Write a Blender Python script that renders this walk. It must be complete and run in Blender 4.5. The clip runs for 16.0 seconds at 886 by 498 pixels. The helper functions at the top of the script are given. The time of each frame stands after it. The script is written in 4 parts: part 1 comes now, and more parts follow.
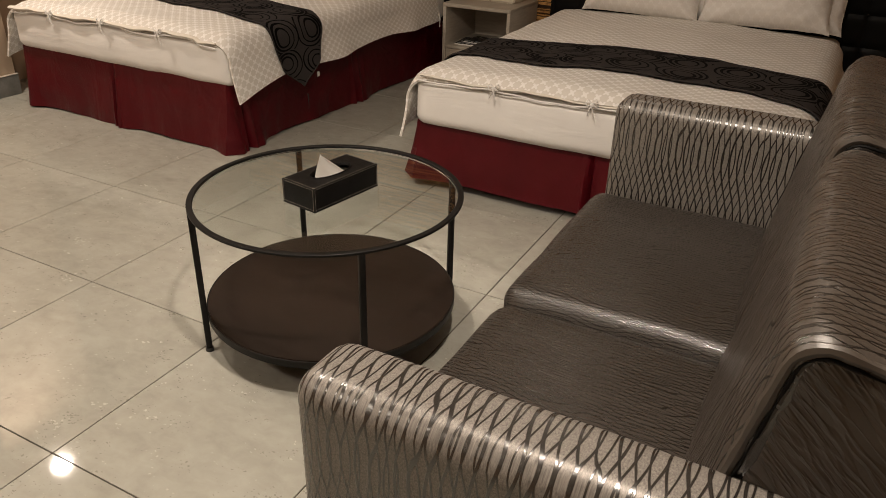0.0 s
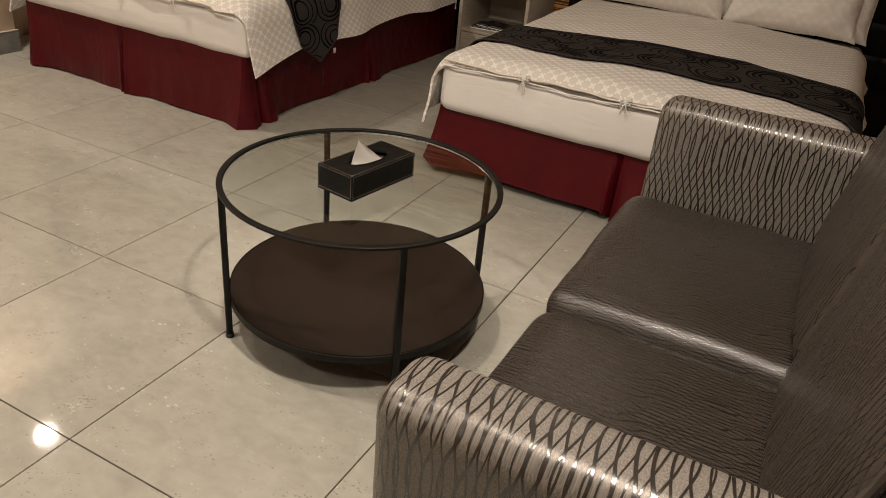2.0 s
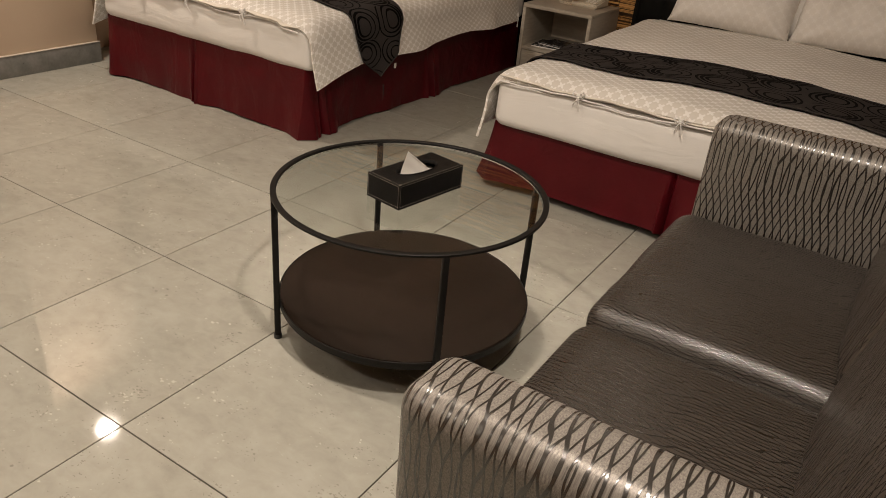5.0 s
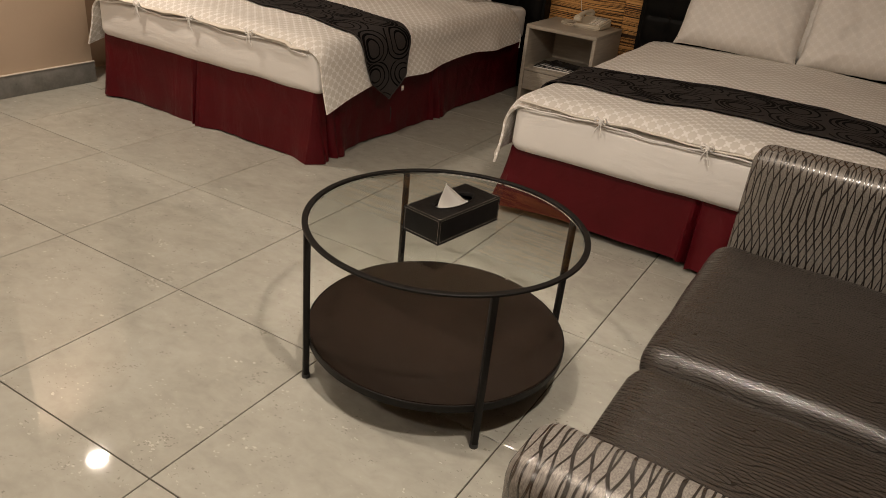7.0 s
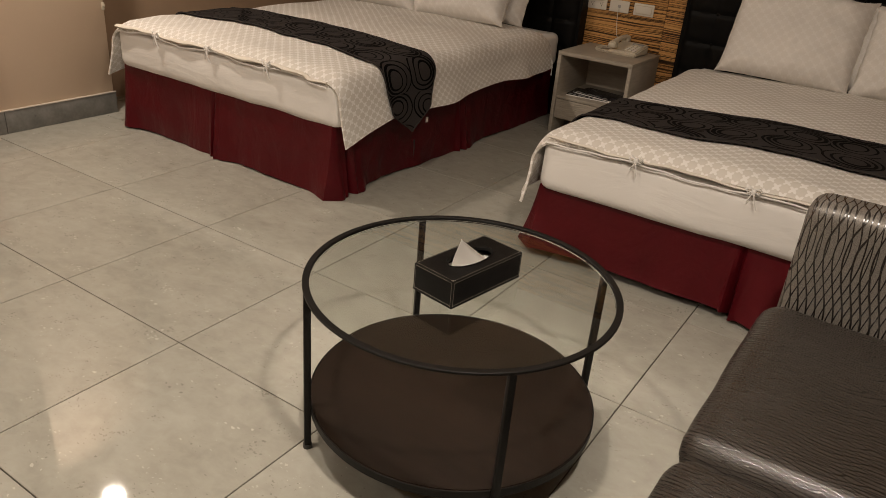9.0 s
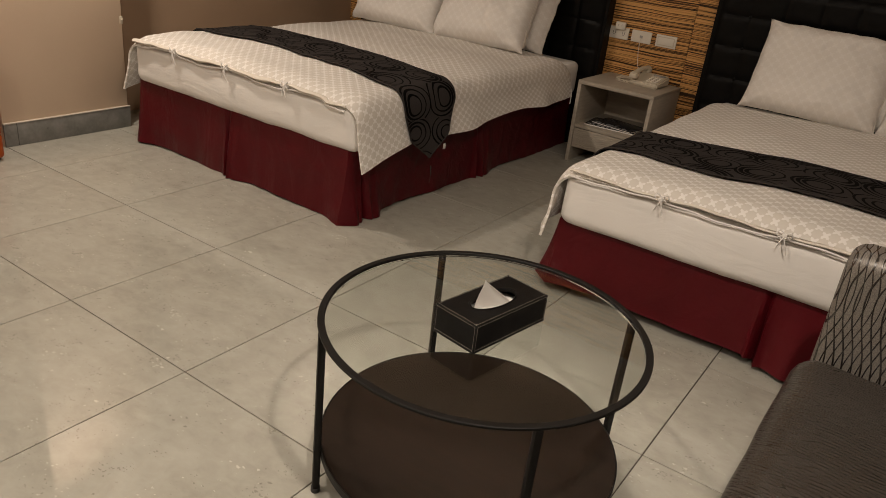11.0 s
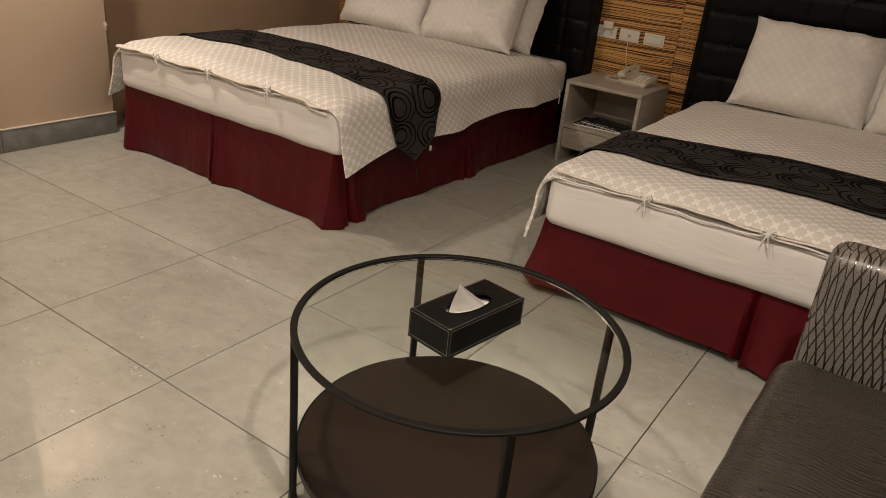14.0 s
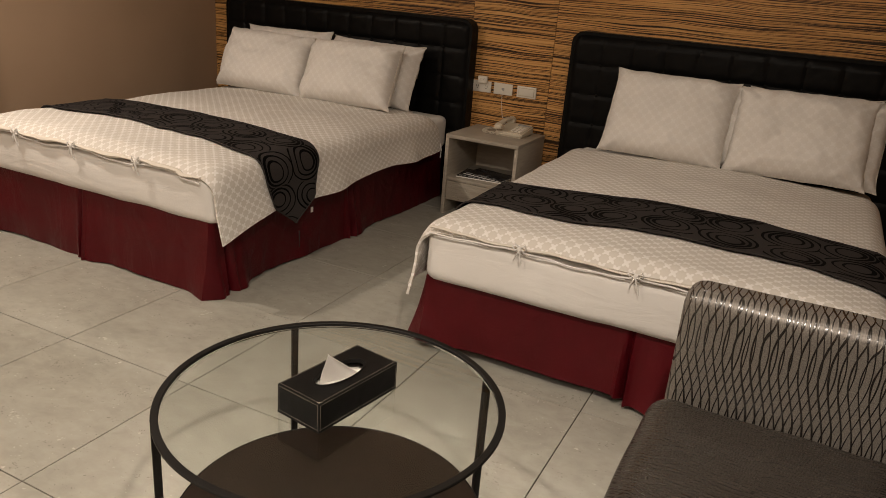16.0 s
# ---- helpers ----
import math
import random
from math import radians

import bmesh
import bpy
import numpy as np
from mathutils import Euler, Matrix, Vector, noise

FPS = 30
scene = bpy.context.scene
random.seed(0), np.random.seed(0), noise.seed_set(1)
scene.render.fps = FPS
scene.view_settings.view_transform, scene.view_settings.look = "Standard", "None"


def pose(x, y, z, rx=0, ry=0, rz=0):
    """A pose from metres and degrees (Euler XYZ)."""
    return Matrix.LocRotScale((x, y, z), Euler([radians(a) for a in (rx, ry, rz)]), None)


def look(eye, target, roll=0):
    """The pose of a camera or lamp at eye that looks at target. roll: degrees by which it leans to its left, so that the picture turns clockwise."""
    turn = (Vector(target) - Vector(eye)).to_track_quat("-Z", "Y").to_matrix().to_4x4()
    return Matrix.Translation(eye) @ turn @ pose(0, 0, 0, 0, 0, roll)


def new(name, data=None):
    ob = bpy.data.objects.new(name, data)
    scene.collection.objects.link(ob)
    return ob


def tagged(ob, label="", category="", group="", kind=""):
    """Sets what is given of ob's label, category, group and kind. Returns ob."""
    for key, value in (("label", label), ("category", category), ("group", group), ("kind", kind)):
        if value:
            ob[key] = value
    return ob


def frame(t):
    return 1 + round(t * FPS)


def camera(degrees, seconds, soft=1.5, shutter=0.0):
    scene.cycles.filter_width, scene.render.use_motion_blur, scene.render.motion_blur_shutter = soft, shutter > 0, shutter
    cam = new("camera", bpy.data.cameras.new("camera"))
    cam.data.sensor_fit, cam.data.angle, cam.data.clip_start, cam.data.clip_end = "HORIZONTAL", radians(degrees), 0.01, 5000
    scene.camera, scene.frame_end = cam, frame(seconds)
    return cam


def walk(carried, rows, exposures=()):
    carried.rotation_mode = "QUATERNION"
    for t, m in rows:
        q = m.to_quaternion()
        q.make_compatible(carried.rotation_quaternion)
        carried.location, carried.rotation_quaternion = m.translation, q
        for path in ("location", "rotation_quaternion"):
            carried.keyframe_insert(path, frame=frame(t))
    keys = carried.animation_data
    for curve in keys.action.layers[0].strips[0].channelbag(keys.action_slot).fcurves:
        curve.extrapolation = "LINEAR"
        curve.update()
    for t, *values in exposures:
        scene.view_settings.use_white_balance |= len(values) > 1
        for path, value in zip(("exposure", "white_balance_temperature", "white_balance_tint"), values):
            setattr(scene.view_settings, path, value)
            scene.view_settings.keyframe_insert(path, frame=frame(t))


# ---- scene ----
cam = camera(61.6, 16.0, 0.7)
PATH = [
    (0, (2.654, -1.957, 1.3), (1.83, -0.392, 0.367), 1.6),
    (0.5, (2.609, -1.976, 1.305), (1.77, -0.418, 0.373), 2.1),
    (1, (2.539, -1.971, 1.307), (1.701, -0.43, 0.345), 2.9),
    (1.5, (2.481, -1.96, 1.297), (1.685, -0.414, 0.311), 4.4),
    (2, (2.478, -1.963, 1.297), (1.719, -0.392, 0.32), 5.7),
    (2.5, (2.501, -1.962, 1.294), (1.757, -0.371, 0.336), 6.4),
    (3, (2.529, -1.963, 1.3), (1.772, -0.37, 0.355), 7.0),
    (3.5, (2.552, -1.973, 1.296), (1.738, -0.4, 0.367), 6.8),
    (4, (2.563, -1.98, 1.302), (1.695, -0.438, 0.368), 6.1),
    (4.5, (2.56, -1.97, 1.296), (1.644, -0.468, 0.346), 5.2),
    (7, (2.342, -1.981, 1.297), (1.471, -0.428, 0.387), 5.9),
    (7.5, (2.349, -1.911, 1.31), (1.434, -0.372, 0.419), 5.7),
    (8, (2.386, -1.851, 1.319), (1.389, -0.36, 0.433), 4.8),
    (8.5, (2.357, -1.807, 1.315), (1.332, -0.344, 0.416), 4.2),
    (9, (2.267, -1.772, 1.307), (1.302, -0.254, 0.432), 4.9),
    (11.5, (2.179, -1.702, 1.316), (1.164, -0.193, 0.484), 7.6),
    (12, (2.224, -1.68, 1.318), (1.127, -0.241, 0.466), 6.7),
    (12.5, (2.223, -1.708, 1.321), (1.048, -0.334, 0.465), 5.6),
    (13, (2.216, -1.716, 1.327), (1.026, -0.347, 0.483), 5.4),
    (13.5, (2.21, -1.702, 1.326), (1.097, -0.263, 0.495), 5.6),
    (14, (2.215, -1.672, 1.315), (1.223, -0.145, 0.488), 5.9),
    (14.5, (2.233, -1.65, 1.317), (1.349, -0.058, 0.488), 5.8),
    (15, (2.243, -1.629, 1.309), (1.411, 0.011, 0.522), 5.2),
    (15.5, (2.259, -1.605, 1.339), (1.444, 0.072, 0.616), 4.7),
    (16, (2.28, -1.607, 1.35), (1.466, 0.088, 0.668), 4.6),
]
walk(cam, [(t, look(eye, target, roll)) for t, eye, target, roll in PATH],
     [(0.0, -0.13), (4.5, -0.13), (7.2, -0.23), (12.5, -0.29), (14.5, -0.19), (16.0, -0.12)])

# ---- world and lamps ----
world = bpy.data.worlds.new("world")
scene.world = world
world.use_nodes = True
world.node_tree.nodes["Background"].inputs[0].default_value = (0.9, 0.75, 0.6, 1)
world.node_tree.nodes["Background"].inputs[1].default_value = 0.0
CEIL = 2.30
LAMP_COLOUR = (1.0, 0.852, 0.71)
# First three inferred from reflection and shadows; last three are added, unseen fill lamps.
DOWNLIGHTS_AND_FILLS = [(-1.20, 0.098, 30), (2.32, -1.12, 35), (0.95, -1.02, 22), (-1.20, -2.40, 18), (0.95, -2.70, 16), (1.60, 1.50, 3.4)]
for lx, ly, watts in DOWNLIGHTS_AND_FILLS:
    data = bpy.data.lights.new("downlight_or_fill_lamp", "AREA")
    data.shape, data.size, data.energy, data.color = "DISK", 0.105, watts, LAMP_COLOUR
    lamp = new("downlight_or_fill_lamp", data)
    lamp.matrix_world = pose(lx, ly, CEIL - 0.02)


# ---- materials ----
def material(name):
    m = bpy.data.materials.new(name)
    m.use_nodes = True
    return m, m.node_tree, m.node_tree.nodes["Principled BSDF"]


def node(nt, kind, *links, **props):
    n = nt.nodes.new(kind)
    for k, v in props.items():
        if k == "op":
            n.operation = v
        elif k == "blend":
            n.blend_type = v
        elif k == "dims":
            n.noise_dimensions = v
        elif k == "feature":
            n.feature = v
    for i, v in enumerate(links):
        if v is None:
            continue
        if isinstance(v, bpy.types.NodeSocket):
            nt.links.new(v, n.inputs[i])
        else:
            n.inputs[i].default_value = v
    return n


def mth(nt, op, a, b=0.0, c=0.0):
    return node(nt, "ShaderNodeMath", a, b, c, op=op).outputs[0]


def coords(nt, which="Object", scale=(1, 1, 1), shuffle=False):
    tc = nt.nodes.new("ShaderNodeTexCoord")
    out = tc.outputs[which]
    if shuffle:
        info = nt.nodes.new("ShaderNodeObjectInfo")
        off = node(nt, "ShaderNodeVectorMath", info.outputs["Random"], (37.0, 53.0, 11.0), op="MULTIPLY").outputs[0]
        out = node(nt, "ShaderNodeVectorMath", out, off, op="ADD").outputs[0]
    return node(nt, "ShaderNodeVectorMath", out, scale, op="MULTIPLY").outputs[0]


def noise_tex(nt, vec, scale, detail=3.0, rough=0.55, distort=0.0):
    n = nt.nodes.new("ShaderNodeTexNoise")
    nt.links.new(vec, n.inputs["Vector"])
    n.inputs["Scale"].default_value = scale
    n.inputs["Detail"].default_value = detail
    n.inputs["Roughness"].default_value = rough
    n.inputs["Distortion"].default_value = distort
    return n.outputs["Fac"]


def voronoi(nt, vec, scale, feature="F1", out="Distance", rnd=1.0):
    n = nt.nodes.new("ShaderNodeTexVoronoi")
    n.feature = feature
    nt.links.new(vec, n.inputs["Vector"])
    n.inputs["Scale"].default_value = scale
    n.inputs["Randomness"].default_value = rnd
    return n.outputs[out]


def ramp(nt, fac, *stops):
    r = nt.nodes.new("ShaderNodeValToRGB")
    while len(r.color_ramp.elements) < len(stops):
        r.color_ramp.elements.new(0.5)
    for e, (p, c) in zip(r.color_ramp.elements, stops):
        e.position = p
        e.color = (*c, 1) if len(c) == 3 else c
    nt.links.new(fac, r.inputs[0])
    return r.outputs[0]


def grey(v):
    return (v, v, v)


def mix(nt, fac, a, b, blend="MIX"):
    n = nt.nodes.new("ShaderNodeMix")
    n.data_type = "RGBA"
    n.blend_type = blend
    for i, v in ((0, fac), (6, a), (7, b)):
        if isinstance(v, bpy.types.NodeSocket):
            nt.links.new(v, n.inputs[i])
        elif i == 0:
            n.inputs[0].default_value = v
        else:
            n.inputs[i].default_value = (*v, 1)
    return n.outputs[2]


def bump(nt, bsdf, height, strength=0.3, distance=0.002):
    b = nt.nodes.new("ShaderNodeBump")
    b.inputs["Strength"].default_value = strength
    b.inputs["Distance"].default_value = distance
    nt.links.new(height, b.inputs["Height"])
    nt.links.new(b.outputs[0], bsdf.inputs["Normal"])


def setin(nt, bsdf, **kw):
    for k, v in kw.items():
        s = bsdf.inputs[{"colour": "Base Color", "rough": "Roughness", "metal": "Metallic", "spec": "Specular IOR Level",
                         "sheen": "Sheen Weight", "coat": "Coat Weight", "trans": "Transmission Weight", "ior": "IOR",
                         "sheenrough": "Sheen Roughness"}[k]]
        if isinstance(v, bpy.types.NodeSocket):
            nt.links.new(v, s)
        else:
            s.default_value = (*v, 1) if isinstance(v, tuple) else v


def mottled(name, dark, light, scale=6.0, rough=(0.4, 0.6), grain=200.0, bumpy=0.15, dist=0.001, stretch=(1, 1, 1), **kw):
    """Plain material with broad mottling, fine grain and a little relief."""
    m, nt, b = material(name)
    v = coords(nt, "Object", stretch)
    big = noise_tex(nt, v, scale, 4)
    fine = noise_tex(nt, v, grain, 2)
    fac = mth(nt, "ADD", mth(nt, "MULTIPLY", big, 0.75), mth(nt, "MULTIPLY", fine, 0.25))
    setin(nt, b, colour=ramp(nt, fac, (0.3, dark), (0.7, light)), rough=ramp(nt, fac, (0.3, grey(rough[0])), (0.7, grey(rough[1]))), **kw)
    bump(nt, b, fac, bumpy, dist)
    return m


def tile_material():
    m, nt, b = material("polished_floor_tile")
    v = coords(nt, "Object", (1, 1, 1), shuffle=True)
    vs = coords(nt, "Object", (1.0, 1.5, 1.0), shuffle=True)
    big = noise_tex(nt, v, 3.5, 5, 0.6, 0.6)
    cloud = noise_tex(nt, vs, 16, 4, 0.6, 0.4)
    fac = mth(nt, "ADD", mth(nt, "MULTIPLY", big, 0.55), mth(nt, "MULTIPLY", cloud, 0.45))
    col = ramp(nt, fac, (0.32, (0.325, 0.315, 0.272)), (0.5, (0.388, 0.379, 0.330)), (0.68, (0.44, 0.432, 0.383)))
    jit = nt.nodes.new("ShaderNodeTexNoise")
    nt.links.new(vs, jit.inputs["Vector"])
    jit.inputs["Scale"].default_value = 120
    wob = node(nt, "ShaderNodeVectorMath", node(nt, "ShaderNodeVectorMath", jit.outputs["Color"], (0.5, 0.5, 0.5), op="SUBTRACT").outputs[0], (0.016, 0.016, 0.0), op="MULTIPLY").outputs[0]
    vf = node(nt, "ShaderNodeVectorMath", vs, wob, op="ADD").outputs[0]
    for k, (size, thr, tone, amount) in enumerate(((85, 0.47, (0.17, 0.155, 0.13), 0.5), (60, 0.50, (0.64, 0.62, 0.55), 0.5), (38, 0.545, (0.15, 0.135, 0.115), 0.5), (34, 0.545, (0.68, 0.66, 0.59), 0.55))):
        vk = node(nt, "ShaderNodeVectorMath", vf, (5.3 * k, 1.7 * k, 0.0), op="ADD").outputs[0]
        gate = noise_tex(nt, vk, 9, 3, 0.65)
        spot = mth(nt, "LESS_THAN", voronoi(nt, vk, size), mth(nt, "MULTIPLY", mth(nt, "SUBTRACT", gate, thr), 1.5))
        col = mix(nt, mth(nt, "MULTIPLY", spot, amount), col, tone)
    smear = noise_tex(nt, v, 2.2, 3)
    setin(nt, b, colour=col, rough=ramp(nt, smear, (0.35, grey(0.030)), (0.7, grey(0.060))), spec=0.34)
    bump(nt, b, cloud, 0.02, 0.0005)
    return m


def zebra_material():
    m, nt, b = material("zebrano_veneer")
    p = coords(nt, "Object", (1, 1, 1), shuffle=True)
    bend = noise_tex(nt, coords(nt, "Object", (1.3, 1.0, 3.0), shuffle=True), 1.0, 2)
    lift = node(nt, "ShaderNodeCombineXYZ", 0.0, 0.0, mth(nt, "MULTIPLY", bend, 0.045)).outputs[0]
    p = node(nt, "ShaderNodeVectorMath", p, lift, op="ADD").outputs[0]

    def streak(x, z, detail, rough):
        v = node(nt, "ShaderNodeVectorMath", p, (x, 1.0, z), op="MULTIPLY").outputs[0]
        return noise_tex(nt, v, 1.0, detail, rough)
    st = streak(1.0, 185.0, 3.0, 0.66)
    cluster = streak(0.5, 17.0, 2.0, 0.5)
    fine = streak(5.0, 480.0, 2.0, 0.5)
    fac = mth(nt, "ADD", mth(nt, "MULTIPLY", st, 0.86), mth(nt, "MULTIPLY", cluster, 0.14))
    col = ramp(nt, fac, (0.435, (0.012, 0.006, 0.004)), (0.468, (0.05, 0.021, 0.009)), (0.492, (0.46, 0.225, 0.068)), (0.54, (0.68, 0.37, 0.125)), (0.66, (0.80, 0.47, 0.18)))
    col = mix(nt, mth(nt, "MULTIPLY", fine, 0.25), col, (0.16, 0.08, 0.03))
    setin(nt, b, colour=col, rough=0.38, spec=0.3)
    bump(nt, b, st, 0.08, 0.001)
    return m


def strand_material(name, base, base_hi, line, spacing, length, thick, rough_base, rough_line, spec=0.5, relief=0.3, metal=0.0, sway=0.5, wander=2.6, phase=9.0):
    """Woven upholstery: two families of wavy strands that cross into long eyes; smooth strands on a grainy ground."""
    m, nt, b = material(name)
    tc = nt.nodes.new("ShaderNodeTexCoord")
    sep = node(nt, "ShaderNodeSeparateXYZ", tc.outputs["UV"])
    u, v = sep.outputs[0], sep.outputs[1]
    wv = node(nt, "ShaderNodeVectorMath", tc.outputs["UV"], (1.0 / spacing * 0.16, 1.0 / length * 0.6, 1), op="MULTIPLY").outputs[0]
    n1 = noise_tex(nt, wv, 1.0, 2)
    n2 = noise_tex(nt, node(nt, "ShaderNodeVectorMath", wv, (7.1, 3.3, 0), op="ADD").outputs[0], 1.3, 2)
    masks = []
    for sign, nz in ((1.0, n1), (-1.0, n2)):
        ph = mth(nt, "ADD", mth(nt, "MULTIPLY", v, 2 * math.pi / length), mth(nt, "MULTIPLY", nz, phase))
        w = mth(nt, "ADD", mth(nt, "DIVIDE", u, spacing * (1.0 if sign > 0 else 1.31)), mth(nt, "MULTIPLY", mth(nt, "SINE", ph), sway * sign))
        w = mth(nt, "ADD", w, mth(nt, "MULTIPLY", nz, wander * sign))
        d = mth(nt, "ABSOLUTE", mth(nt, "SUBTRACT", mth(nt, "FRACT", w), 0.5))
        th = mth(nt, "MULTIPLY", mth(nt, "ADD", n2 if sign > 0 else n1, 0.25), thick * 1.3)
        masks.append(mth(nt, "SMOOTH_MIN", 1.0, mth(nt, "MAXIMUM", 0.0, mth(nt, "MULTIPLY", mth(nt, "SUBTRACT", th, d), 26.0)), 0.05))
    mask = mth(nt, "MAXIMUM", masks[0], masks[1])
    grain = noise_tex(nt, node(nt, "ShaderNodeVectorMath", tc.outputs["UV"], (1.0, 0.6, 1), op="MULTIPLY").outputs[0], 420, 3, 0.75)
    ground = ramp(nt, grain, (0.3, base), (0.7, base_hi))
    setin(nt, b, colour=mix(nt, mask, ground, line), ior=1.65, spec=mth(nt, "ADD", 0.45, mth(nt, "MULTIPLY", mask, spec - 0.45)), metal=mth(nt, "MULTIPLY", mth(nt, "SUBTRACT", 1.0, mask), metal),
          rough=mth(nt, "ADD", mth(nt, "MULTIPLY", mask, rough_line - rough_base), rough_base))
    hgt = mth(nt, "ADD", mth(nt, "MULTIPLY", mask, 1.0), mth(nt, "MULTIPLY", grain, 0.35))
    bump(nt, b, hgt, relief, 0.0012)
    return m


def duvet_material(name="jacquard_duvet_cotton", soft=0.0, creased=0.5):
    m, nt, b = material(name)
    tc = nt.nodes.new("ShaderNodeTexCoord")
    sep = node(nt, "ShaderNodeSeparateXYZ", tc.outputs["UV"])
    p = 0.050
    a = mth(nt, "DIVIDE", mth(nt, "ADD", sep.outputs[0], sep.outputs[1]), p)
    c = mth(nt, "DIVIDE", mth(nt, "SUBTRACT", sep.outputs[0], sep.outputs[1]), p)
    fa = mth(nt, "SUBTRACT", mth(nt, "FRACT", a), 0.5)
    fc = mth(nt, "SUBTRACT", mth(nt, "FRACT", c), 0.5)
    rad = mth(nt, "SQRT", mth(nt, "ADD", mth(nt, "MULTIPLY", fa, fa), mth(nt, "MULTIPLY", fc, fc)))
    lobes = mth(nt, "COSINE", mth(nt, "MULTIPLY", mth(nt, "ARCTAN2", fa, fc), 8.0))
    edge = mth(nt, "SUBTRACT", rad, mth(nt, "ADD", 0.462, mth(nt, "MULTIPLY", lobes, 0.042)))
    mask = mth(nt, "MINIMUM", 1.0, mth(nt, "MAXIMUM", 0.0, mth(nt, "ADD", 0.5, mth(nt, "MULTIPLY", edge, 30.0))))
    weave = noise_tex(nt, tc.outputs["UV"], 700, 2)
    big = noise_tex(nt, tc.outputs["UV"], 3, 3)
    light = ramp(nt, big, (0.3, (0.82, 0.795, 0.765)), (0.7, (0.87, 0.845, 0.815)))
    darkc = ramp(nt, big, (0.3, (0.645, 0.61, 0.56)), (0.7, (0.71, 0.675, 0.622)))
    setin(nt, b, colour=mix(nt, mth(nt, "MAXIMUM", mask, soft), darkc, light), rough=0.75, spec=0.2)
    crease = noise_tex(nt, tc.outputs["UV"], 14, 4, 0.6, 0.5)
    bump(nt, b, mth(nt, "ADD", mth(nt, "MULTIPLY", weave, 0.12), crease), creased, 0.009)
    return m


def runner_material():
    m, nt, b = material("runner_cloth_with_velvet_rings")
    tc = nt.nodes.new("ShaderNodeTexCoord")
    wob = node(nt, "ShaderNodeTexNoise", tc.outputs["UV"])
    wob.inputs["Scale"].default_value = 9
    off = node(nt, "ShaderNodeVectorMath", node(nt, "ShaderNodeVectorMath", wob.outputs["Color"], (0.5, 0.5, 0.5), op="SUBTRACT").outputs[0], (0.008, 0.008, 0), op="MULTIPLY").outputs[0]
    uv = node(nt, "ShaderNodeVectorMath", tc.outputs["UV"], off, op="ADD").outputs[0]
    flat = node(nt, "ShaderNodeVectorMath", uv, (5.2, 5.6, 0.0), op="MULTIPLY").outputs[0]
    vo = nt.nodes.new("ShaderNodeTexVoronoi")
    vo.voronoi_dimensions = "2D"
    nt.links.new(flat, vo.inputs["Vector"])
    vo.inputs["Scale"].default_value = 1.0
    vo.inputs["Randomness"].default_value = 0.5
    delta = node(nt, "ShaderNodeVectorMath", flat, vo.outputs["Position"], op="SUBTRACT").outputs[0]
    lean = node(nt, "ShaderNodeVectorMath", node(nt, "ShaderNodeVectorMath", vo.outputs["Color"], (0.5, 0.5, 0.0), op="SUBTRACT").outputs[0], (1.0, 1.0, 0.0), op="MULTIPLY").outputs[0]
    lean = node(nt, "ShaderNodeVectorMath", lean, op="NORMALIZE").outputs[0]
    d = vo.outputs["Distance"]
    side = node(nt, "ShaderNodeVectorMath", node(nt, "ShaderNodeVectorMath", delta, op="NORMALIZE").outputs[0], lean, op="DOT_PRODUCT").outputs["Value"]
    e = mth(nt, "MULTIPLY", d, mth(nt, "ADD", 1.0, mth(nt, "MULTIPLY", side, 0.26)))
    ring = mth(nt, "SINE", mth(nt, "ADD", mth(nt, "MULTIPLY", e, 46.0), 3.4))
    rings = mth(nt, "GREATER_THAN", ring, mth(nt, "SUBTRACT", 0.02, mth(nt, "MULTIPLY", side, 0.78)))
    reach = mth(nt, "MULTIPLY", mth(nt, "LESS_THAN", e, 0.53), mth(nt, "GREATER_THAN", e, 0.15))
    mask = mth(nt, "MULTIPLY", rings, reach)
    cloth = noise_tex(nt, tc.outputs["UV"], 600, 2)
    setin(nt, b, colour=mix(nt, mask, ramp(nt, cloth, (0.3, (0.034, 0.030, 0.029)), (0.7, (0.052, 0.046, 0.044))), (0.0025, 0.0022, 0.0022)), rough=0.9, spec=0.05)
    bump(nt, b, mth(nt, "ADD", mth(nt, "MULTIPLY", cloth, 0.2), mask), 0.25, 0.002)
    return m


def cloth_material(name, dark, light, rough=0.75, sheen=0.3, crease=10.0, depth=0.006, spec=0.3, strength=0.4, stretch=(1, 1, 1)):
    m, nt, b = material(name)
    v = coords(nt)
    big = noise_tex(nt, v, 4, 3)
    cr = noise_tex(nt, coords(nt, "Object", stretch), crease, 4, 0.55, 0.7)
    weave = noise_tex(nt, v, 800, 2)
    setin(nt, b, colour=ramp(nt, big, (0.3, dark), (0.7, light)), rough=rough, spec=spec)
    bump(nt, b, mth(nt, "ADD", cr, mth(nt, "MULTIPLY", weave, 0.06)), strength, depth)
    return m


def leather_material(name, dark, light, rough=(0.28, 0.42), pores=420, relief=0.25, spec=0.35):
    m, nt, b = material(name)
    v = coords(nt)
    big = noise_tex(nt, v, 7, 4)
    pore = voronoi(nt, v, pores)
    cr = noise_tex(nt, v, 22, 4, 0.6, 0.6)
    setin(nt, b, colour=ramp(nt, big, (0.3, dark), (0.7, light)), rough=ramp(nt, cr, (0.3, grey(rough[0])), (0.7, grey(rough[1]))), spec=spec)
    bump(nt, b, mth(nt, "ADD", mth(nt, "MULTIPLY", pore, 0.25), cr), relief, 0.003)
    return m


